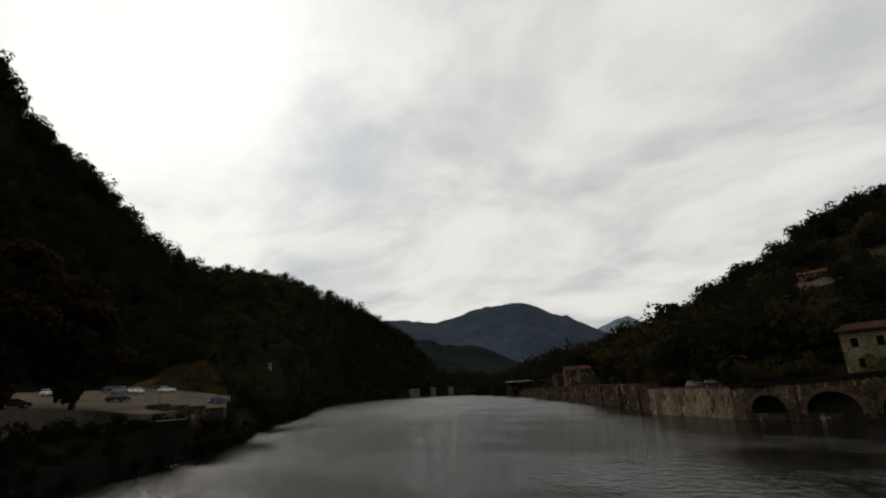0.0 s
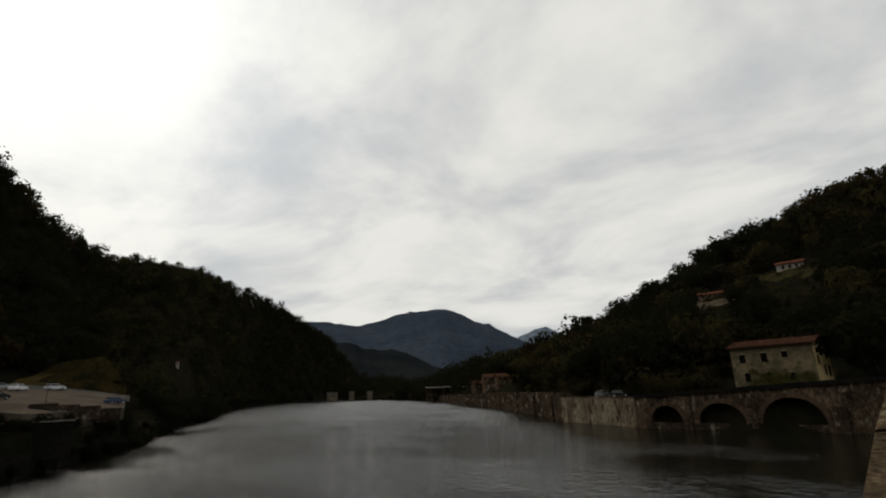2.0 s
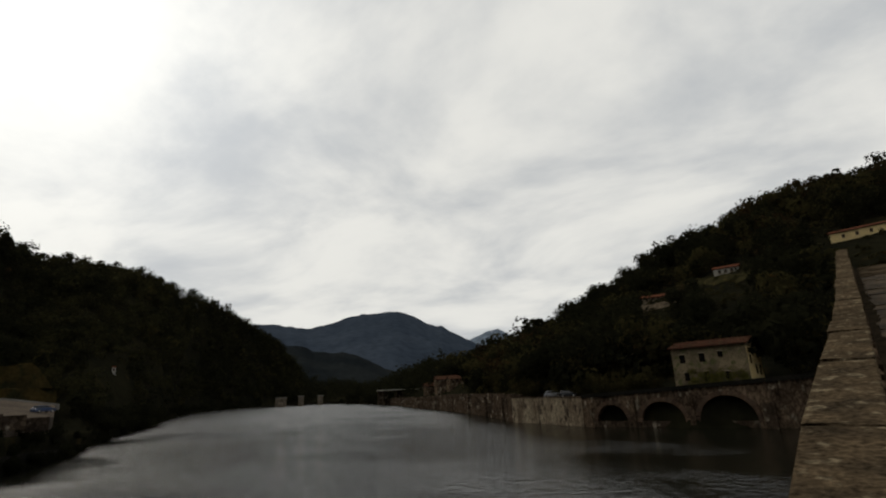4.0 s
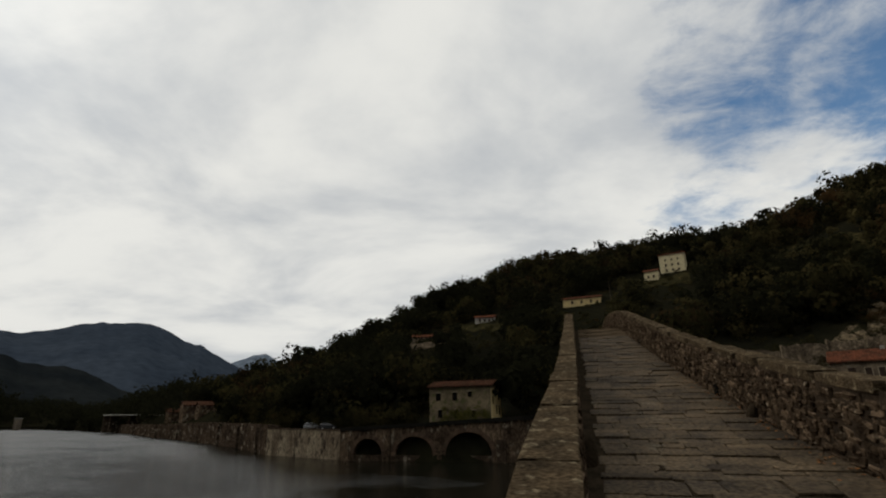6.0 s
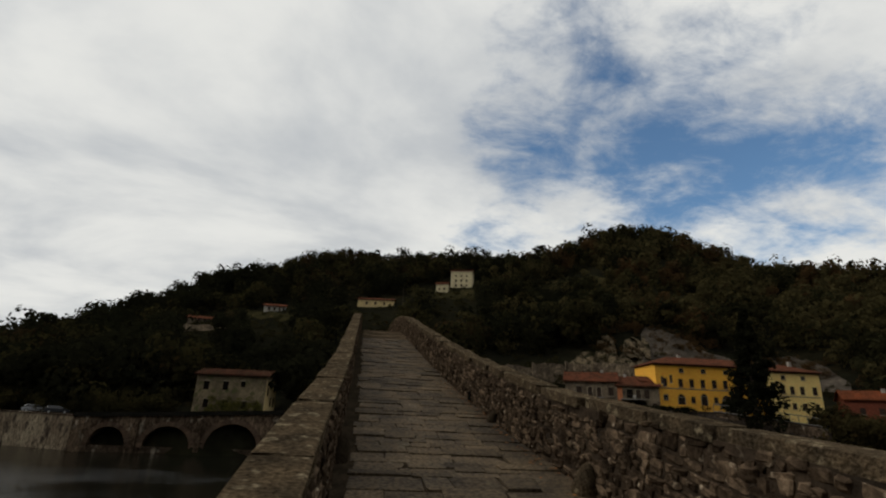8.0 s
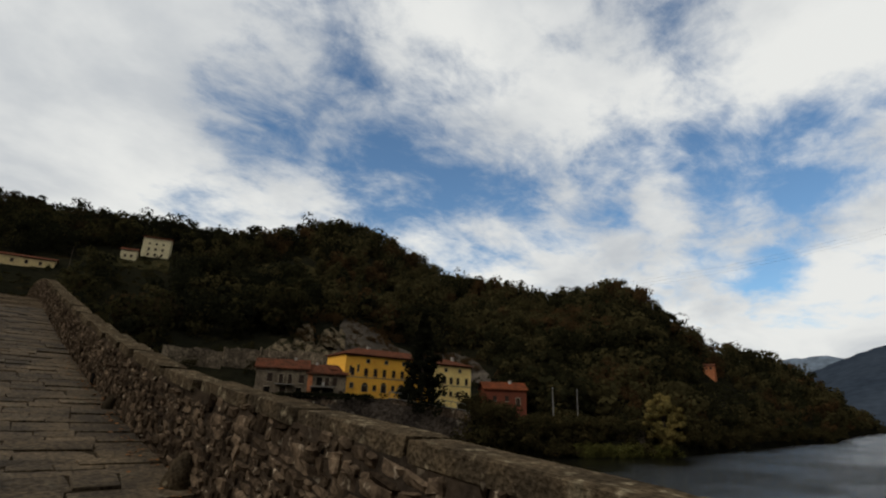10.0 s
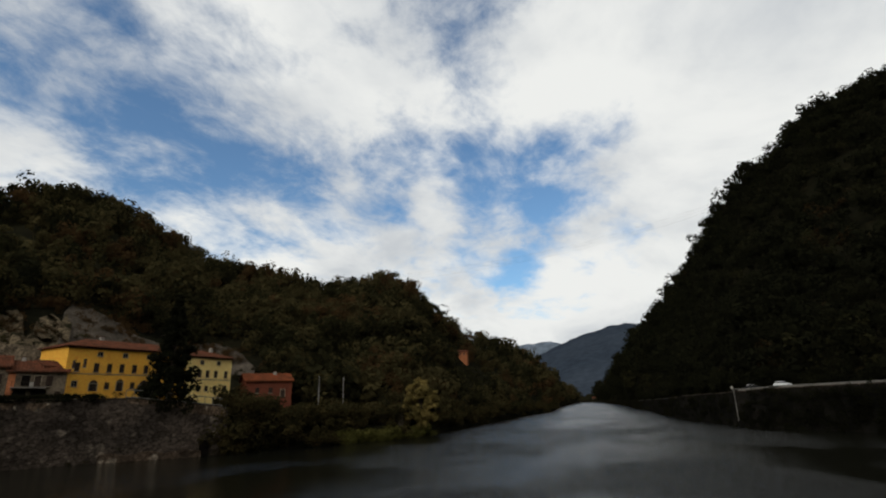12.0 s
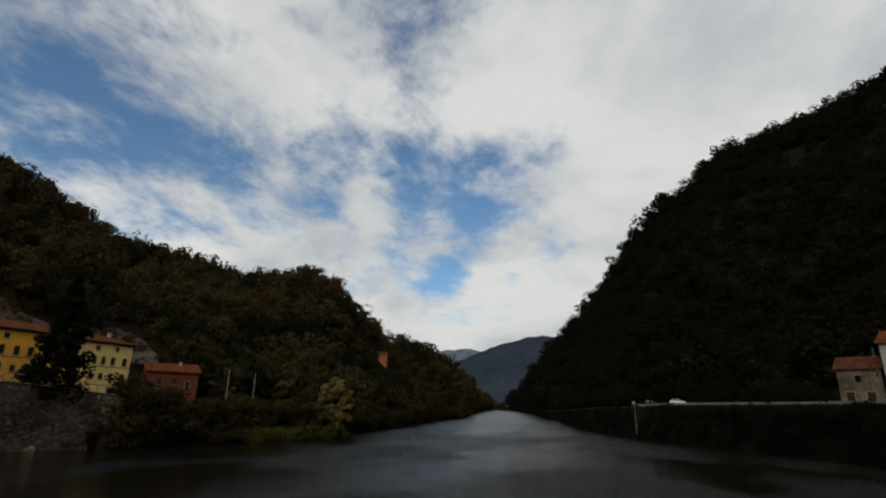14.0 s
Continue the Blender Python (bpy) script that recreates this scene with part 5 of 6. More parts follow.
def leaf_cloud(rng, centres, radii, count, size, squash=0.8, loose=0.45, rise=0.35):
    """Small four-cornered leaves round clump centres; returns their corners."""
    k = rng.randint(0, len(centres), count)
    d = rng.normal(size=(count, 3))
    d /= np.linalg.norm(d, axis=1)[:, None]
    pos = centres[k] + d * (radii[k] * rng.uniform(0.5, 1.05, count) ** 0.5)[:, None] * (1, 1, squash) + rng.normal(size=(count, 3)) * size * 0.25
    out = d + rng.normal(size=(count, 3)) * loose + (0, 0, rise)
    u = np.cross(out, rng.normal(size=(count, 3)))
    u /= np.linalg.norm(u, axis=1)[:, None] + 1e-9
    v = np.cross(out, u)
    v /= np.linalg.norm(v, axis=1)[:, None] + 1e-9
    s = (size * rng.uniform(0.6, 1.3, count))[:, None]
    return np.stack([pos - u * s, pos - v * s * 0.75, pos + u * s, pos + v * s * 0.75], 1)


def leaves_object(name, quads, material, parent=None, label=""):
    quads = np.asarray(quads, dtype=np.float32)
    c = len(quads)
    me = bpy.data.meshes.new(name)
    me.vertices.add(4 * c)
    me.vertices.foreach_set("co", quads.reshape(-1))
    me.loops.add(4 * c)
    me.loops.foreach_set("vertex_index", np.arange(4 * c, dtype=np.int32))
    me.polygons.add(c)
    me.polygons.foreach_set("loop_start", np.arange(0, 4 * c, 4, dtype=np.int32))
    me.update(calc_edges=True)
    me.materials.append(material)
    ob = new(name, me)
    if parent:
        ob.parent = parent
    return tagged(ob, label)


def tree(m, label, hgt, spread, material, seed, leaves=2600, size=0.5, trunk=0.25, lift=0.3, shape="round", category="tree", clumps=34):
    rng = np.random.RandomState(seed)
    ob = thing("tree", m, label, category)
    bm = bmesh.new()
    tube(bm, (0, 0, -1.0), (0, 0, hgt * 0.45), hgt * 0.022 * (trunk / 0.25), hgt * 0.014, 10)
    tube(bm, (0, 0, hgt * 0.45), (0.2, 0.1, hgt * 0.85), hgt * 0.014, hgt * 0.004, 8)
    cs, rs = [], []
    if shape == "conifer":
        for lv in np.linspace(0.06, 0.99, 26):
            rr = spread * (1 - lv) ** 1.05 * (0.78 + 0.22 * math.sin(lv * 60)) + 0.25
            for k in range(9):
                a = rng.uniform(0, 6.28)
                q = rr * rng.uniform(0.35, 1.0)
                cs.append((q * math.cos(a), q * math.sin(a), hgt * lv - 0.15 * q))
                rs.append(0.35 + 0.2 * rr)
            a = rng.uniform(0, 6.28)
            tube(bm, (0, 0, hgt * lv), (rr * math.cos(a), rr * math.sin(a), hgt * lv - 0.2 * rr), 0.08, 0.02, 5)
    else:
        for k in range(clumps):
            d = rng.normal(size=3)
            d /= np.linalg.norm(d)
            q = rng.uniform(0.45, 0.95)
            c = np.array((d[0] * spread * q, d[1] * spread * q, hgt * (lift + (1 - lift) * 0.5) + d[2] * hgt * (1 - lift) * 0.46 * q))
            cs.append(c)
            rs.append(spread * rng.uniform(0.20, 0.36) * (34 / clumps) ** 0.4)
            if k < 12:
                tube(bm, (0, 0, hgt * rng.uniform(0.2, 0.5)), tuple(c), hgt * 0.007, hgt * 0.002, 5)
    part("trunk", bm, M["bark"], ob, "dark bark trunk and limbs")
    leaves_object("crown", leaf_cloud(rng, np.array(cs), np.array(rs), leaves, size), material, ob, "leafy crown")
    return ob


tree(at(-95.9, 98, 6.4), "huge dark plane tree by the car park", 32, 11, M["leaf_brown"], 1, 14000, 0.5, lift=0.08)
tree(at(-88.6, 103, 6.6), "large dark plane tree by the car park", 25, 7.5, M["leaf_brown"], 2, 9000, 0.5, lift=0.1)
tree(at(-101.9, 86, 6.4), "huge dark tree beside the car park", 34, 11, M["leaf_dark"], 3, 8000, 0.55, lift=0.15)
tree(at(39.49, 124, 8.8), "tall dark conifer in front of the yellow house", 24, 8.2, M["leaf_dark"], 4, 11000, 0.36, shape="conifer", lift=0.05)
tree(at(63.96, 148.0, 0.2), "rounded yellow-green autumn tree on the shore", 16.0, 5.0, M["leaf_yellow"], 5, 17000, 0.27, lift=0.02, clumps=110)
tree(at(64.76, 152, 2.2), "dark round tree on the shore", 11, 4.4, M["leaf"], 25, 3500, 0.45, lift=0.06)
tree(at(-36.34, 240, 5.5), "single dark round tree on the ridge's foot", 19, 7.5, M["leaf_dark"], 6, 4000, 0.8, lift=0.12)
tree(at(-34.37, 230, 6.0), "dark bushy tree at the foot of the slope", 14, 6, M["leaf_dark"], 26, 3000, 0.8, lift=0.12)
tree(at(45.05, 128, 3.0), "bushy green tree at the wall's end", 9, 5, M["leaf"], 27, 4000, 0.4, lift=0.05)

ivy = leaf_cloud(ivy_rng, ivy_c, np.full(60, 0.75), 3600, 0.13)
ivy[:, :, 1] = np.minimum(-0.03 + (ivy[:, :, 1] + 0.12) * 0.3, -0.02)
leaves_object("ivy", ivy, M["ivy"], old, "green ivy on the facade")

rng = np.random.RandomState(11)


def shrubs(name, a0, a1, count, r_off, h_rng, material, label, leaves=260, size=0.35, spread=1.0):
    """A hedge of bushes along the shore, one mass of leaves."""
    out = []
    for k in range(count):
        a = rng.uniform(a0, a1)
        r = float(by_heading(SHORE, 1, a)) + rng.uniform(*r_off)
        z = max(height(a, r), -0.3)
        h = rng.uniform(*h_rng)
        q = on(a, r)
        cs = np.array([(q.x + rng.normal() * h * 0.28 * spread, q.y + rng.normal() * h * 0.28 * spread, z + h * rng.uniform(0.15, 0.8)) for _ in range(7)])
        out.append(leaf_cloud(rng, cs, np.full(7, h * 0.27), int(leaves * 2.1), 0.54 * (size * h / 5 + 0.12)))
    return tagged(leaves_object(name, np.concatenate(out), material), label, "bushes", kind="stuff")


shrubs("bushes", 44.46, 49.19, 26, (-1.0, 7), (5.0, 8.0), M["leaf"], "tall olive bushes beside the garden wall")
shrubs("bushes", 45.05, 78.14, 150, (-1.5, 9), (3.0, 7.5), M["leaf"], "green bushes overhanging the water's edge")
shrubs("bushes", 55.66, 65.16, 60, (-2.4, 0.2), (2.6, 4.2), M["ivy"], "bright green reeds at the shore", 200, 0.25)
shrubs("bushes", -78.9, -71.94, 46, (-2.5, 2), (1.5, 3.2), M["leaf_dark"], "low dark scrub below the car park")
shrubs("bushes", -72.43, -58.65, 120, (-4.5, 8), (3.5, 8.0), M["leaf_dark"], "dark bushes overhanging the bank")
shrubs("bushes", -50.75, -45.32, 36, (-3.0, 8), (4.0, 9.0), M["leaf_dark"], "dark bushes on the upstream bank", 200, 0.6)
shrubs("bushes", -32, -17.88, 44, (10, 16), (2.0, 5.5), M["leaf_wood"], "scrub along the road's upper edge", 200, 0.3)
shrubs("bushes", 25.18, 48.2, 110, (54, 82), (2.0, 4.5), M["wood_rust"], "rusty scrub under the trees behind the houses", 160, 0.3)
shrubs("bushes", 12.66, 47.22, 70, (32, 62), (1.5, 3.2), M["leaf_wood"], "scrub on the slope behind the houses", 160, 0.3)
shrubs("bushes", 82.14, 96.13, 50, (9, 14), (3.0, 7.0), M["leaf_dark"], "dark bushes above the riverside road", 160, 0.5)


def meadow(a0, a1, e0, e1, label, material="grass"):
    """An open grassy strip on the hillside."""
    rows = []
    for a in np.linspace(a0, a1, 18):
        r0, r1 = hill_r(a, e0), hill_r(a, e1)
        rows.append([(*on(a, r), height(a, r) + 0.35) for r in np.linspace(r0 + 2 * math.sin(a * 3), r1 + 2 * math.sin(a * 2.3), 6)])
    vs = [v for row in rows for v in row]
    fs = [(i * 6 + j, (i + 1) * 6 + j, (i + 1) * 6 + j + 1, i * 6 + j + 1) for i in range(17) for j in range(5)]
    tagged(raw("meadow", vs, fs, M[material]), label, "meadow", kind="structure")
    FREE.append((a0, a1, hill_r((a0 + a1) / 2, e0) - 6, hill_r((a0 + a1) / 2, e1) + 1))


FREE = [(a0, a1 + 0.05, 0, 1.0 + hill_r(a0, e0)) for line in (CRAG, APRON) for (a0, e0), (a1, e1) in zip(line, line[1:])]
FREE += [(-17.88, -7.73, 0, 134), (-21.85, -17.59, 0, 138), (-42.85, -36.74, 0, 330), (12.66, 26.14, 0, 176), (26.14, 48.2, 0, 196), (48.2, 52.67, 0, 160), (108.11, 120.1, 0, 150), (-102.4, -86.4, 0, 176), (-86.4, -74.9, 0, 194)]
FREE.append((-74.2, -69.8, hill_r(-71.9, 3.1) - 60, hill_r(-71.9, 3.1) + 2))
for az, el, w, *_ in spots:  # clearings before the hillside houses
    rh = hill_r(az, el)
    wide = math.degrees(w / rh)
    FREE.append((az - 0.9, az + wide + 0.9, rh - 75, rh + 9))
    FREE.append((az - 2.2, az + wide + 2.0, rh - 28, rh + 3))


meadow(4.88, 12.18, 12.3, 13.3, "small dry meadow below a hillside house", "dry")
meadow(19.4, 27.1, 13.6, 14.8, "brownish clearing on the wooded hillside", "dry")
meadow(-14.5, -7.25, 8.7, 9.5, "grassy clearing below a white house", "dry")
meadow(31.76, 36.49, 11.5, 12.4, "brownish clearing above the yellow house", "dry")


def woods(name, a0, a1, count, kinds, label, seed, leaves=180, tall=(7.0, 13.5), fade=None):
    """The woods on one hillside: many small crowns of leaves on the slope, of several kinds of tree."""
    rng = np.random.RandomState(seed)
    out = [[] for _ in kinds]
    share = np.cumsum([k[1] for k in kinds])
    az = rng.uniform(a0, a1, count)
    shore, flat_w, rr = by_heading(SHORE, 1, az), by_heading(BANK, 2, az), by_heading(RIDGE, 1, az)
    foot = shore + 4 + flat_w
    u = np.where(rng.rand(count) < 0.22, rng.uniform(0.84, 1.0, count), rng.uniform(0, 1, count))
    r = foot + (np.maximum(rr, foot + 40) + 12 - foot) * u
    z = ground(az, r)
    for i in range(count):
        if any(p0 < az[i] < p1 and r0 < r[i] < r1 for p0, p1, r0, r1 in FREE):
            continue
        if fade and rng.rand() > np.interp(az[i], *fade):
            continue
        q = on(az[i], r[i])
        stand = min(max(0.5 + 1.3 * noise.noise(Vector((q.x * 0.022, q.y * 0.022, seed))) + 0.35 * noise.noise(Vector((q.x * 0.07, q.y * 0.07, seed))), 0.0), 1.0)  # kinds stand together
        k = min(int(np.searchsorted(share, min(0.5 * rng.rand() + 0.5 * stand, 0.999) * share[-1])), len(kinds) - 1)
        h = (0.96 + 0.4 * noise.noise(Vector((q.x * 0.05, q.y * 0.05, seed + 9.0)))) * rng.uniform(*tall) * (1.0 + 0.25 * (rng.rand() < 0.1 and u[i] < 0.84)) * (1.0 if r[i] < 420 else 1.5)
        w = h * rng.uniform(0.36, 0.56)
        base = np.array((q.x, q.y, z[i]))
        c = 5
        cs = base + np.stack([rng.normal(size=c) * w * 0.38, rng.normal(size=c) * w * 0.38, h * rng.uniform(0.03 if u[i] > 0.84 else 0.12, 0.88, c)], 1)
        out[k].append(leaf_cloud(rng, cs, w * rng.uniform(0.42, 0.72, c), leaves, h * 0.061, loose=0.05, rise=0.10))
    for (key, _, tone), quads in zip(kinds, out):
        tagged(leaves_object(name, np.concatenate(quads), M[key]), tone + " " + label, "woods", kind="stuff")


# leaf tones also hold each slope's light: shaded slopes darker, the lit one brighter
SHADY = (("leaf_dark", 0.58, "dark green"), ("leaf_wood", 0.24, "mixed green"), ("leaf_brown", 0.18, "rusty brown"))
AUTUMN_LIT = (("wood_deep", 0.40, "deep green"), ("wood_olive", 0.34, "olive green"), ("wood_rust", 0.26, "rusty brown"))
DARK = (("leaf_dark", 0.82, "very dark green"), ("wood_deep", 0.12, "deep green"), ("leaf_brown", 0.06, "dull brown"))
scrub = []
clear_rng = np.random.RandomState(77)
for az, el, w, *_ in spots:  # low scrub in the clearings
    rh = hill_r(az, el)
    wide = math.degrees(w / rh)
    for _ in range(46):
        a, r = clear_rng.uniform(az - 2.2, az + wide + 2.0), rh - clear_rng.uniform(3, 60)
        q, h = on(a, r), clear_rng.uniform(0.8, 2.4)
        cs = np.array([(q.x + clear_rng.normal() * h * 0.4, q.y + clear_rng.normal() * h * 0.4, height(a, r) + h * clear_rng.uniform(0.1, 0.7)) for _ in range(4)])
        scrub.append(leaf_cloud(clear_rng, cs, np.full(4, h * 0.4), 90, 0.22))
tagged(leaves_object("scrub", np.concatenate(scrub), M["leaf_wood"]), "low scrub and weeds below the hillside houses", "bushes", kind="stuff")
woods("woods", -39.89, 0, 1250, SHADY, "trees on the slope above the road", 21)
woods("woods", 0, 38.42, 1300, SHADY, "trees on the slope over the bridge", 22, fade=((9.75, 36.49), (1, 0)))
woods("woods", 7.8, 44.27, 1250, AUTUMN_LIT, "trees on the slope behind the houses", 29, fade=((9.75, 36.49), (0, 1)))
woods("woods", 44.27, 80.14, 1250, AUTUMN_LIT, "trees on the slope above the river", 23)
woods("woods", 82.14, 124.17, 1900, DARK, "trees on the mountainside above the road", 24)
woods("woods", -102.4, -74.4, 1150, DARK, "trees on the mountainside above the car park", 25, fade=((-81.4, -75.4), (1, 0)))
spire_rng = np.random.RandomState(63)
spires = []
for a in list(spire_rng.uniform(34, 66, 22)) + list(spire_rng.uniform(-16, 24, 18)):  # narrow conifers along the crest
    r = float(by_heading(RIDGE, 1, a)) + spire_rng.uniform(-14, 2)
    q, z, h = on(a, r), height(a, r), spire_rng.uniform(9, 14)
    cs = np.array([(q.x, q.y, z + h * (0.12 + 0.8 * k / 6)) for k in range(7)])
    spires.append(leaf_cloud(spire_rng, cs, h * 0.15 * np.linspace(1.0, 0.25, 7), 200, h * 0.040, loose=0.05, rise=0.1))
tagged(leaves_object("conifers", np.concatenate(spires), M["leaf_dark"]), "narrow dark conifers along the wooded crest", "conifers", kind="stuff")
MIDDLE = (("leaf_dark", 0.34, "dark green"), ("wood_deep", 0.46, "deep green"), ("leaf_wood", 0.2, "mixed green"))
woods("woods", -82.4, -54.7, 1150, MIDDLE, "trees on the hill beyond the car park", 28, fade=((-81.4, -75.4), (0, 1)))
shrubs("bushes", -104.4, -77.4, 80, (-0.8, 3.5), (1.2, 2.8), M["leaf_dark"], "dark bushes below the car park wall", 200, 0.35)
shrubs("bushes", -88.4, -75.4, 40, (70, 104), (1.2, 2.8), M["leaf_wood"], "bushes on the terrace behind the car park", 160, 0.4)
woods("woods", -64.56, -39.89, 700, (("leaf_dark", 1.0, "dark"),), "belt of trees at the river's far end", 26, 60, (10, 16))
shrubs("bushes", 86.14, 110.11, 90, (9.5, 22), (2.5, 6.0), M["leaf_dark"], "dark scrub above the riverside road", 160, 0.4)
shrubs("bushes", 13.62, 44.27, 60, (-0.2, 2.2), (0.8, 1.8), M["leaf_wood"], "ivy and weeds on the garden wall", 110, 0.2)
for az, r, w, wm in ((78.74, 800, 9, "grey"), (79.54, 930, 10, "grey"), (81.74, 960, 8, "grey")):
    house(at(az, r, 3.0), "small pale house at the far bend of the river", w, 8, 4.0, 2.0, M[wm], M["tile"], front=[(w * f, 2.0, 1.4, 1.8, "opening") for f in (0.25, 0.5, 0.75)], below=5, tiles=False)


def drape(name, a0, a1, count, material, label):
    """Brambles and ivy that hang down a river wall."""
    rng = np.random.RandomState(44)
    out = []
    for a in rng.uniform(a0, a1, count):
        q = on(a, float(by_heading(SHORE, 1, a)) - 0.8)
        z = rng.uniform(0.2, bank_z(a) - 0.3)
        c = np.array([(q.x + rng.normal() * 0.5, q.y + rng.normal() * 0.5, z + rng.normal() * 0.5) for _ in range(4)])
        out.append(leaf_cloud(rng, c, np.full(4, 0.75), 70, 0.2))
    return tagged(leaves_object(name, np.concatenate(out), material), label, "ivy", kind="stuff")


# brambles added to darken the wall with their own shade
drape("ivy", 86.63, 121.1, 700, M["leaf_dark"], "brambles added to darken the river wall")
rng_h = np.random.RandomState(52)
hedge = []
for a in rng_h.uniform(22.5, 34.0, 150):
    q = on(a, float(by_heading(SHORE, 1, a)) + rng_h.uniform(-0.6, 1.0))
    c = np.array([(q.x + rng_h.normal() * 0.4, q.y + rng_h.normal() * 0.4, bank_z(a) + rng_h.uniform(-0.1, 0.8)) for _ in range(4)])
    hedge.append(leaf_cloud(rng_h, c, np.full(4, 0.5), 60, 0.16))
tagged(leaves_object("hedge", np.concatenate(hedge), M["leaf_dark"]), "dark overgrown hedge along the garden wall", "hedge", kind="stuff")
house(pose(P1.x - 2.3, P1.y + 2.2, base_y - 0.8, 0, 0, yaw_y), "narrow orange-washed house joined to the yellow one", 2.25, 7.0, 5.6, 1.2, M["orange"], M["tile"],
                front=[(1.1, 3.6, 0.7, 1.1, "opening"), (1.1, 1.0, 0.8, 1.8, "door")], below=3.0)

m, r = on_hill(4.09, 11.2)
hill_pole = thing("utility_pole", m, "thin dark wooden utility pole on the hillside", "pole")
bm = bmesh.new()
tube(bm, (0, 0, -2), (0, 0, 9.0), 0.16, 0.1, 7)
part("shaft", bm, M["bark"], hill_pole)

for az, paint, text in ((-28.25, "car_grey", "silver-grey car parked on the road over the quay"), (-26.68, "car_dark", "dark car parked beside the road's scrub")):
    r = float(by_heading(SHORE, 1, az)) + 6.4
    car(at(az, r + 1.6, bank_z(az) + 0.14, 4), M[paint], text)

# ---- pieces of the bridge: paving slabs, coping and rubble, last ----
slab_meshes = [stone_mesh("paving_slab", 10 + k, M["slab"], 0.035, 0.022) for k in range(5)]
cap_meshes = [stone_mesh("coping_stone", 30 + k, M["cap"], 0.045, 0.03) for k in range(5)]
rub_meshes = [stone_mesh("stone", 50 + k, M["rubble"], 0.17, 0.13) for k in range(8)]


def piece(name, me, parent, x, y, z, sx, sy, sz, rx=0.0, rz=0.0, ry=0.0):
    ob = new(name, me)
    ob.parent = parent
    ob.matrix_basis = pose(x, y, z, math.degrees(rx), math.degrees(ry), math.degrees(rz)) @ Matrix.Diagonal((sx, sy, sz, 1))
    return ob


def slope(y):
    return math.atan((deck(y + 0.1) - deck(y - 0.1)) / 0.2)


def rail_slope(x, y):
    return math.atan((deck(y + 0.1) + rail(x, y + 0.1) - deck(y - 0.1) - rail(x, y - 0.1)) / 0.2)


def joined(name, mesh_list, rows, material, parent, label):
    """Many pieces in one mesh."""
    vs, fs, n = [], [], 0
    data = [(np.array([v.co[:] for v in me.vertices]), [tuple(p.vertices) for p in me.polygons]) for me in mesh_list]
    for k, x, y, z, sx, sy, sz, rx, rz in rows:
        v, f = data[k]
        m = np.array(Euler((rx, 0, rz)).to_matrix())
        vs.append((v * (sx, sy, sz)) @ m.T + (x, y, z))
        fs += [tuple(i + n for i in q) for q in f]
        n += len(v)
    if vs:
        return tagged(raw(name, np.concatenate(vs), fs, material, parent, label), kind="stuff")


rng = random.Random(5)
rows_far, count = [], 0
y = -6.0
while y < 62:
    depth_y = rng.choice((rng.uniform(0.16, 0.28), rng.uniform(0.26, 0.48)))
    x, edge = LEFT + 0.2 + rng.uniform(-0.05, 0.05), RIGHT + flare(y)
    while x < edge - 0.02:
        w = rng.choice((rng.uniform(0.25, 0.45), rng.uniform(0.4, 0.85)))
        if edge - x - w < 0.3:
            w = edge - x
        yc, xc = y + depth_y / 2 + rng.uniform(-0.055, 0.055), x + w / 2
        args = (xc, yc, deck(yc) - 0.047 + rng.uniform(-0.014, 0.012), w - rng.uniform(0.0, 0.016), depth_y + rng.uniform(-0.016, 0.020), 0.10)
        tilt, twist = slope(yc) + rng.uniform(-0.03, 0.02), rng.uniform(-0.10, 0.10)
        if 1.5 < y < 34 and count < 300:
            piece("paving_slab", slab_meshes[count % 5], bridge, *args, tilt, twist)
            count += 1
        else:
            rows_far.append((rng.randrange(5), *args, tilt, twist))
        x += w
    y += depth_y
joined("paving", slab_meshes, rows_far, M["slab_far"], bridge, "worn stone paving slabs")

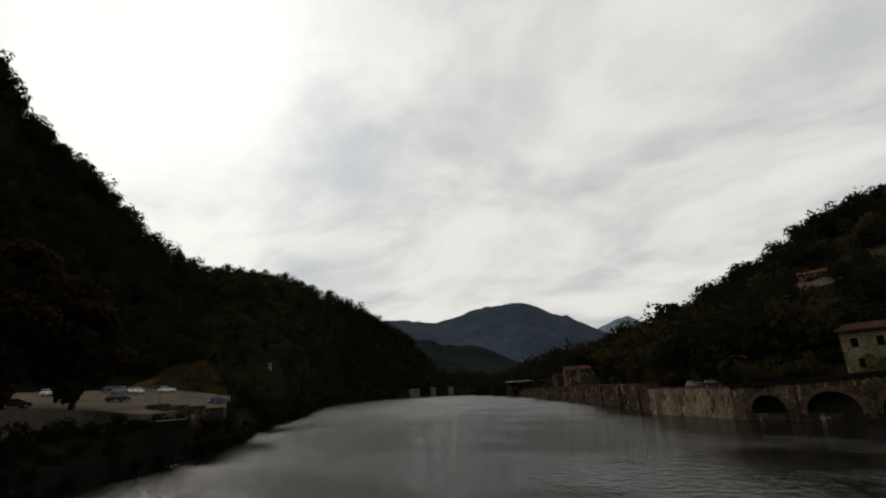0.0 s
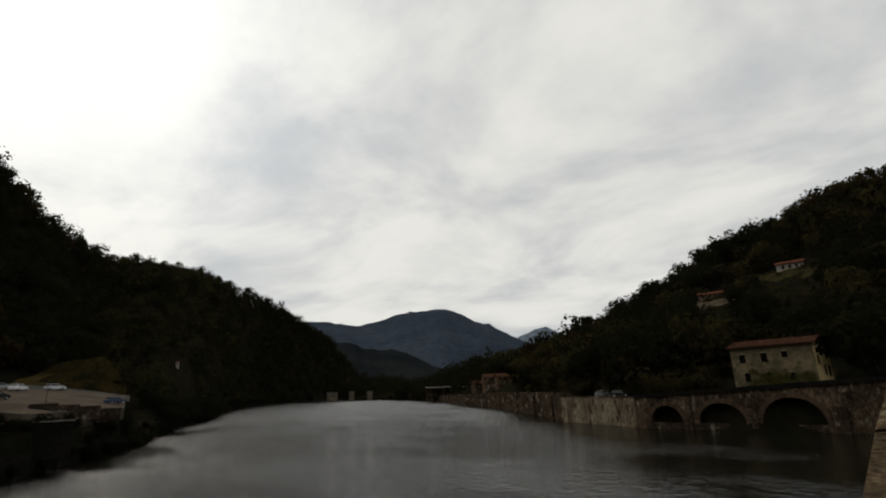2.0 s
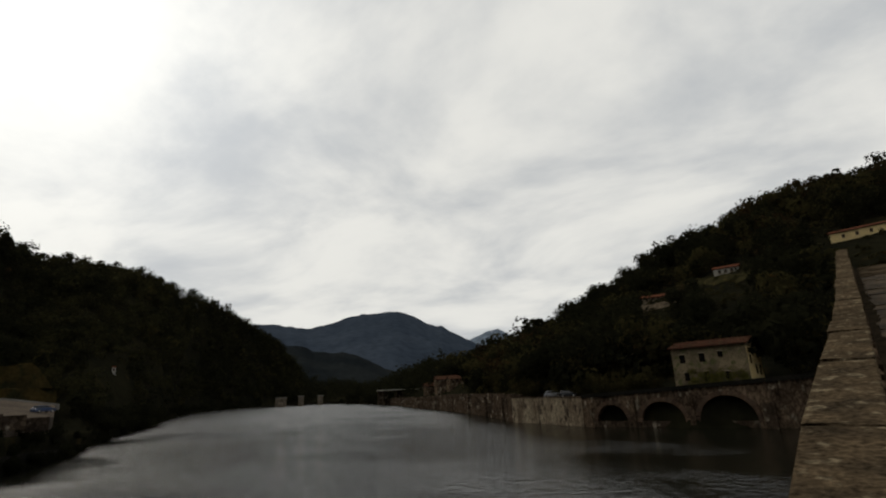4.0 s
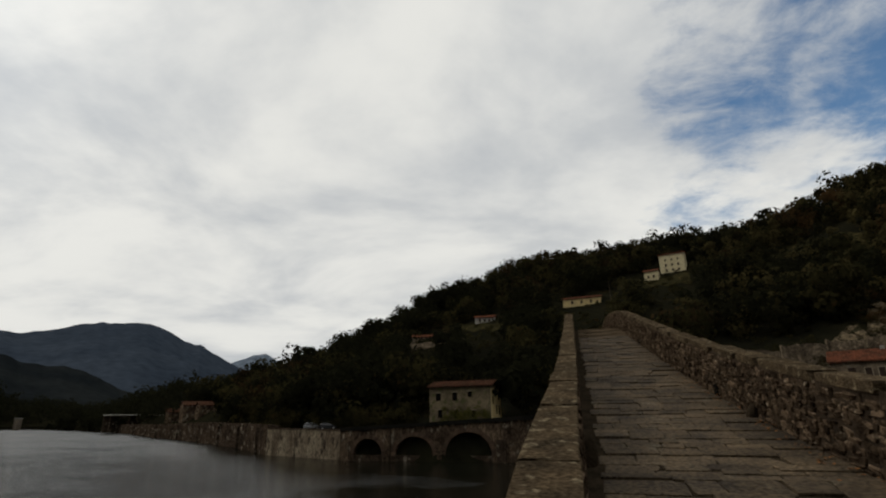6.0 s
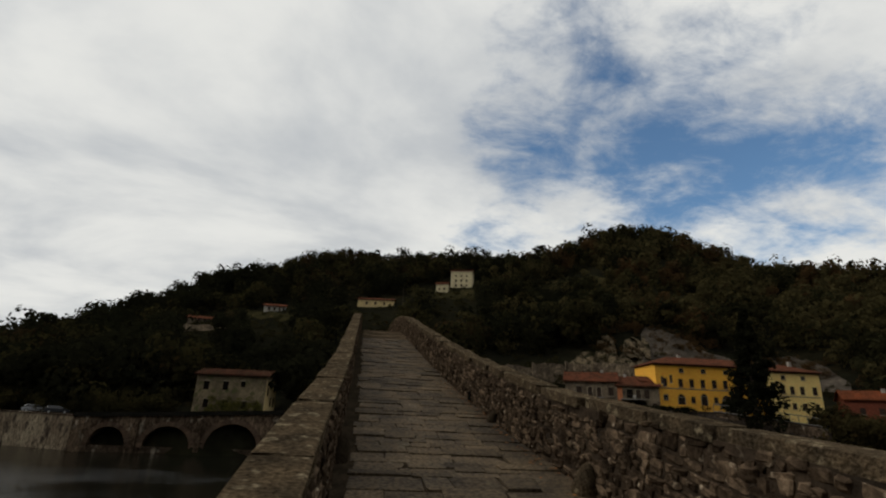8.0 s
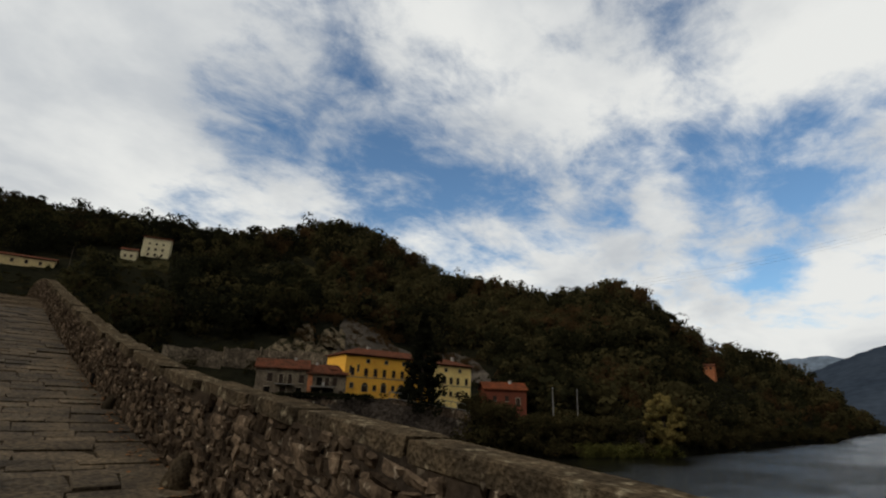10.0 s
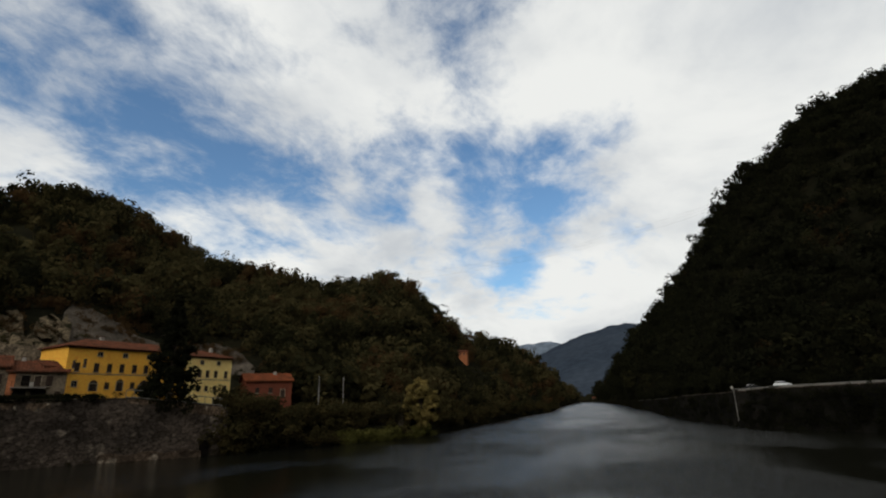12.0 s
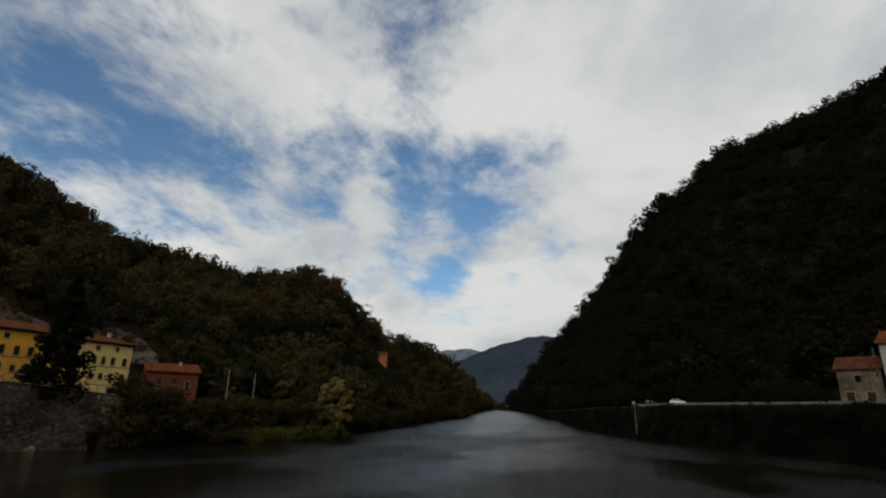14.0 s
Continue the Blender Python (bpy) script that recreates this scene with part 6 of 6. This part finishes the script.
for wall, x0, x1 in ((wall_l, LEFT - THICK, LEFT), (wall_r, RIGHT, RIGHT + THICK)):
    y = -8.0
    far = []
    while y < 60:
        ln = rng.uniform(0.8, 1.9)
        yc = y + ln / 2
        args = ((x0 + x1) / 2 + (flare(yc) if x0 > 1 else 0.0) + rng.uniform(-0.012, 0.012), yc, deck(yc) + rail(x0, yc) - 0.05 + rng.uniform(-0.006, 0.006), x1 - x0 + rng.uniform(0.012, 0.032), ln - 0.004, 0.12)
        if -1 < y < 45:
            piece("coping_stone", cap_meshes[rng.randrange(5)], wall, *args, rail_slope(x0, yc) + rng.uniform(-0.012, 0.012), rng.uniform(-0.012, 0.012))
        else:
            far.append((rng.randrange(5), *args, rail_slope(x0, yc), 0.0))
        y += ln
    joined("coping", cap_meshes, far, M["cap"], wall, "worn coping stones")
    near, far, face = 0, [], (x1 if wall is wall_l else x0)
    y_lo, y_hi = (0.0, 0.0) if wall is wall_l else (1.2, 7.5)
    for outer in (False, True):
        level = 0.0
        while level < rail(x0, 0) - 0.11:
            hgt = min(rng.uniform(0.045, 0.115), rail(x0, 0) - 0.10 - level)
            y = -4.0
            while y < 44:
                ln = rng.choice((rng.uniform(0.06, 0.13), rng.uniform(0.12, 0.27)))
                yc = y + ln / 2
                if level + hgt > rail(x0, yc) - 0.08:
                    y += ln
                    continue
                fx = (face if not outer else (x0 + x1 - face)) + (flare(yc) if x0 > 1 else 0.0)
                zc = deck(yc) + level + hgt / 2 + rng.uniform(-0.025, 0.025)
                inward = 0.037 if fx < (x0 + x1) / 2 + (flare(yc) if x0 > 1 else 0.0) else -0.037
                args = (fx + inward + rng.uniform(-0.010, 0.010), yc, zc, 0.11, ln * rng.uniform(0.85, 1.12), hgt * rng.uniform(0.8, 1.2))
                if not outer and y_lo < y < y_hi and near < 300 and ln > 0.12:
                    piece("stone", rub_meshes[rng.randrange(8)], wall, *args, slope(yc) + rng.uniform(-0.24, 0.24), rng.uniform(-0.04, 0.04))
                    near += 1
                elif not outer or y < 12:
                    far.append((rng.randrange(8), *args, slope(yc) + rng.uniform(-0.24, 0.24), rng.uniform(-0.04, 0.04)))
                y += ln
            level += hgt
    joined("rubble", rub_meshes, far, M["rubble_far"], wall, "small rubble stones in mortar")

# guard stones at the foot of the parapets, fallen leaves, and drain holes


def guard_stone(x, y, size, material, label):
    bm = bmesh.new()
    bmesh.ops.create_uvsphere(bm, u_segments=16, v_segments=14, radius=0.5)
    for v in bm.verts:
        up_by = v.co.z + 0.5
        v.co = Vector((v.co.x * (0.29 - 0.08 * up_by), v.co.y * (0.31 - 0.09 * up_by), v.co.z * 0.50)) * size + 0.012 * noise.noise_vector(v.co * 5)
    ob = part("guard_stone", bm, material, None, smooth=True)
    ob.matrix_world = pose(x, y, deck(y) + 0.07 * size, 6, 10, 20)
    tagged(ob, label, "guard stone", group="guard stones")


guard_stone(RIGHT + flare(5.4) - 0.10, 5.4, 0.95, M["cap"], "upright worn guard stone against the parapet")
guard_stone(RIGHT + flare(8.8) - 0.07, 8.8, 0.62, M["joint"], "small dark guard stone at the parapet's foot")
guard_stone(LEFT + 0.06, 6.4, 0.9, M["joint"], "dark rounded guard stone in the parapet's shade")
leaf_rng = random.Random(91)
vs, fs = [], []
for _ in range(170):
    y = leaf_rng.uniform(2.5, 13.0)
    x = RIGHT + flare(y) - abs(leaf_rng.gauss(0.03, 0.16)) - 0.02
    c, turn, w = Vector((x, y, deck(y) + 0.014 + leaf_rng.uniform(0, 0.012))), leaf_rng.uniform(0, 6.28), leaf_rng.uniform(0.014, 0.032)
    for k in range(5):
        r = w * (1.5 if k == 0 else 1.0)
        vs.append(c + Vector((r * math.cos(turn + k * 1.2566), r * math.sin(turn + k * 1.2566), leaf_rng.uniform(0, 0.014))))
    fs.append(tuple(range(len(vs) - 5, len(vs))))
tagged(raw("fallen_leaves", [v[:] for v in vs], fs, M["litter"]), "dry orange-brown leaves along the parapet's foot", "fallen leaves", kind="stuff")
for y in (10.6, 19.0):
    # near-black block for the shade in a drain hole
    hole = boxes((0.0, 0.06, -0.12, 0.12, 0.0, 0.2), bevel=0.01)
    part("drain_hole", hole, M["dark"], wall_r).matrix_basis = pose(RIGHT + flare(y) - 0.032, y, deck(y))
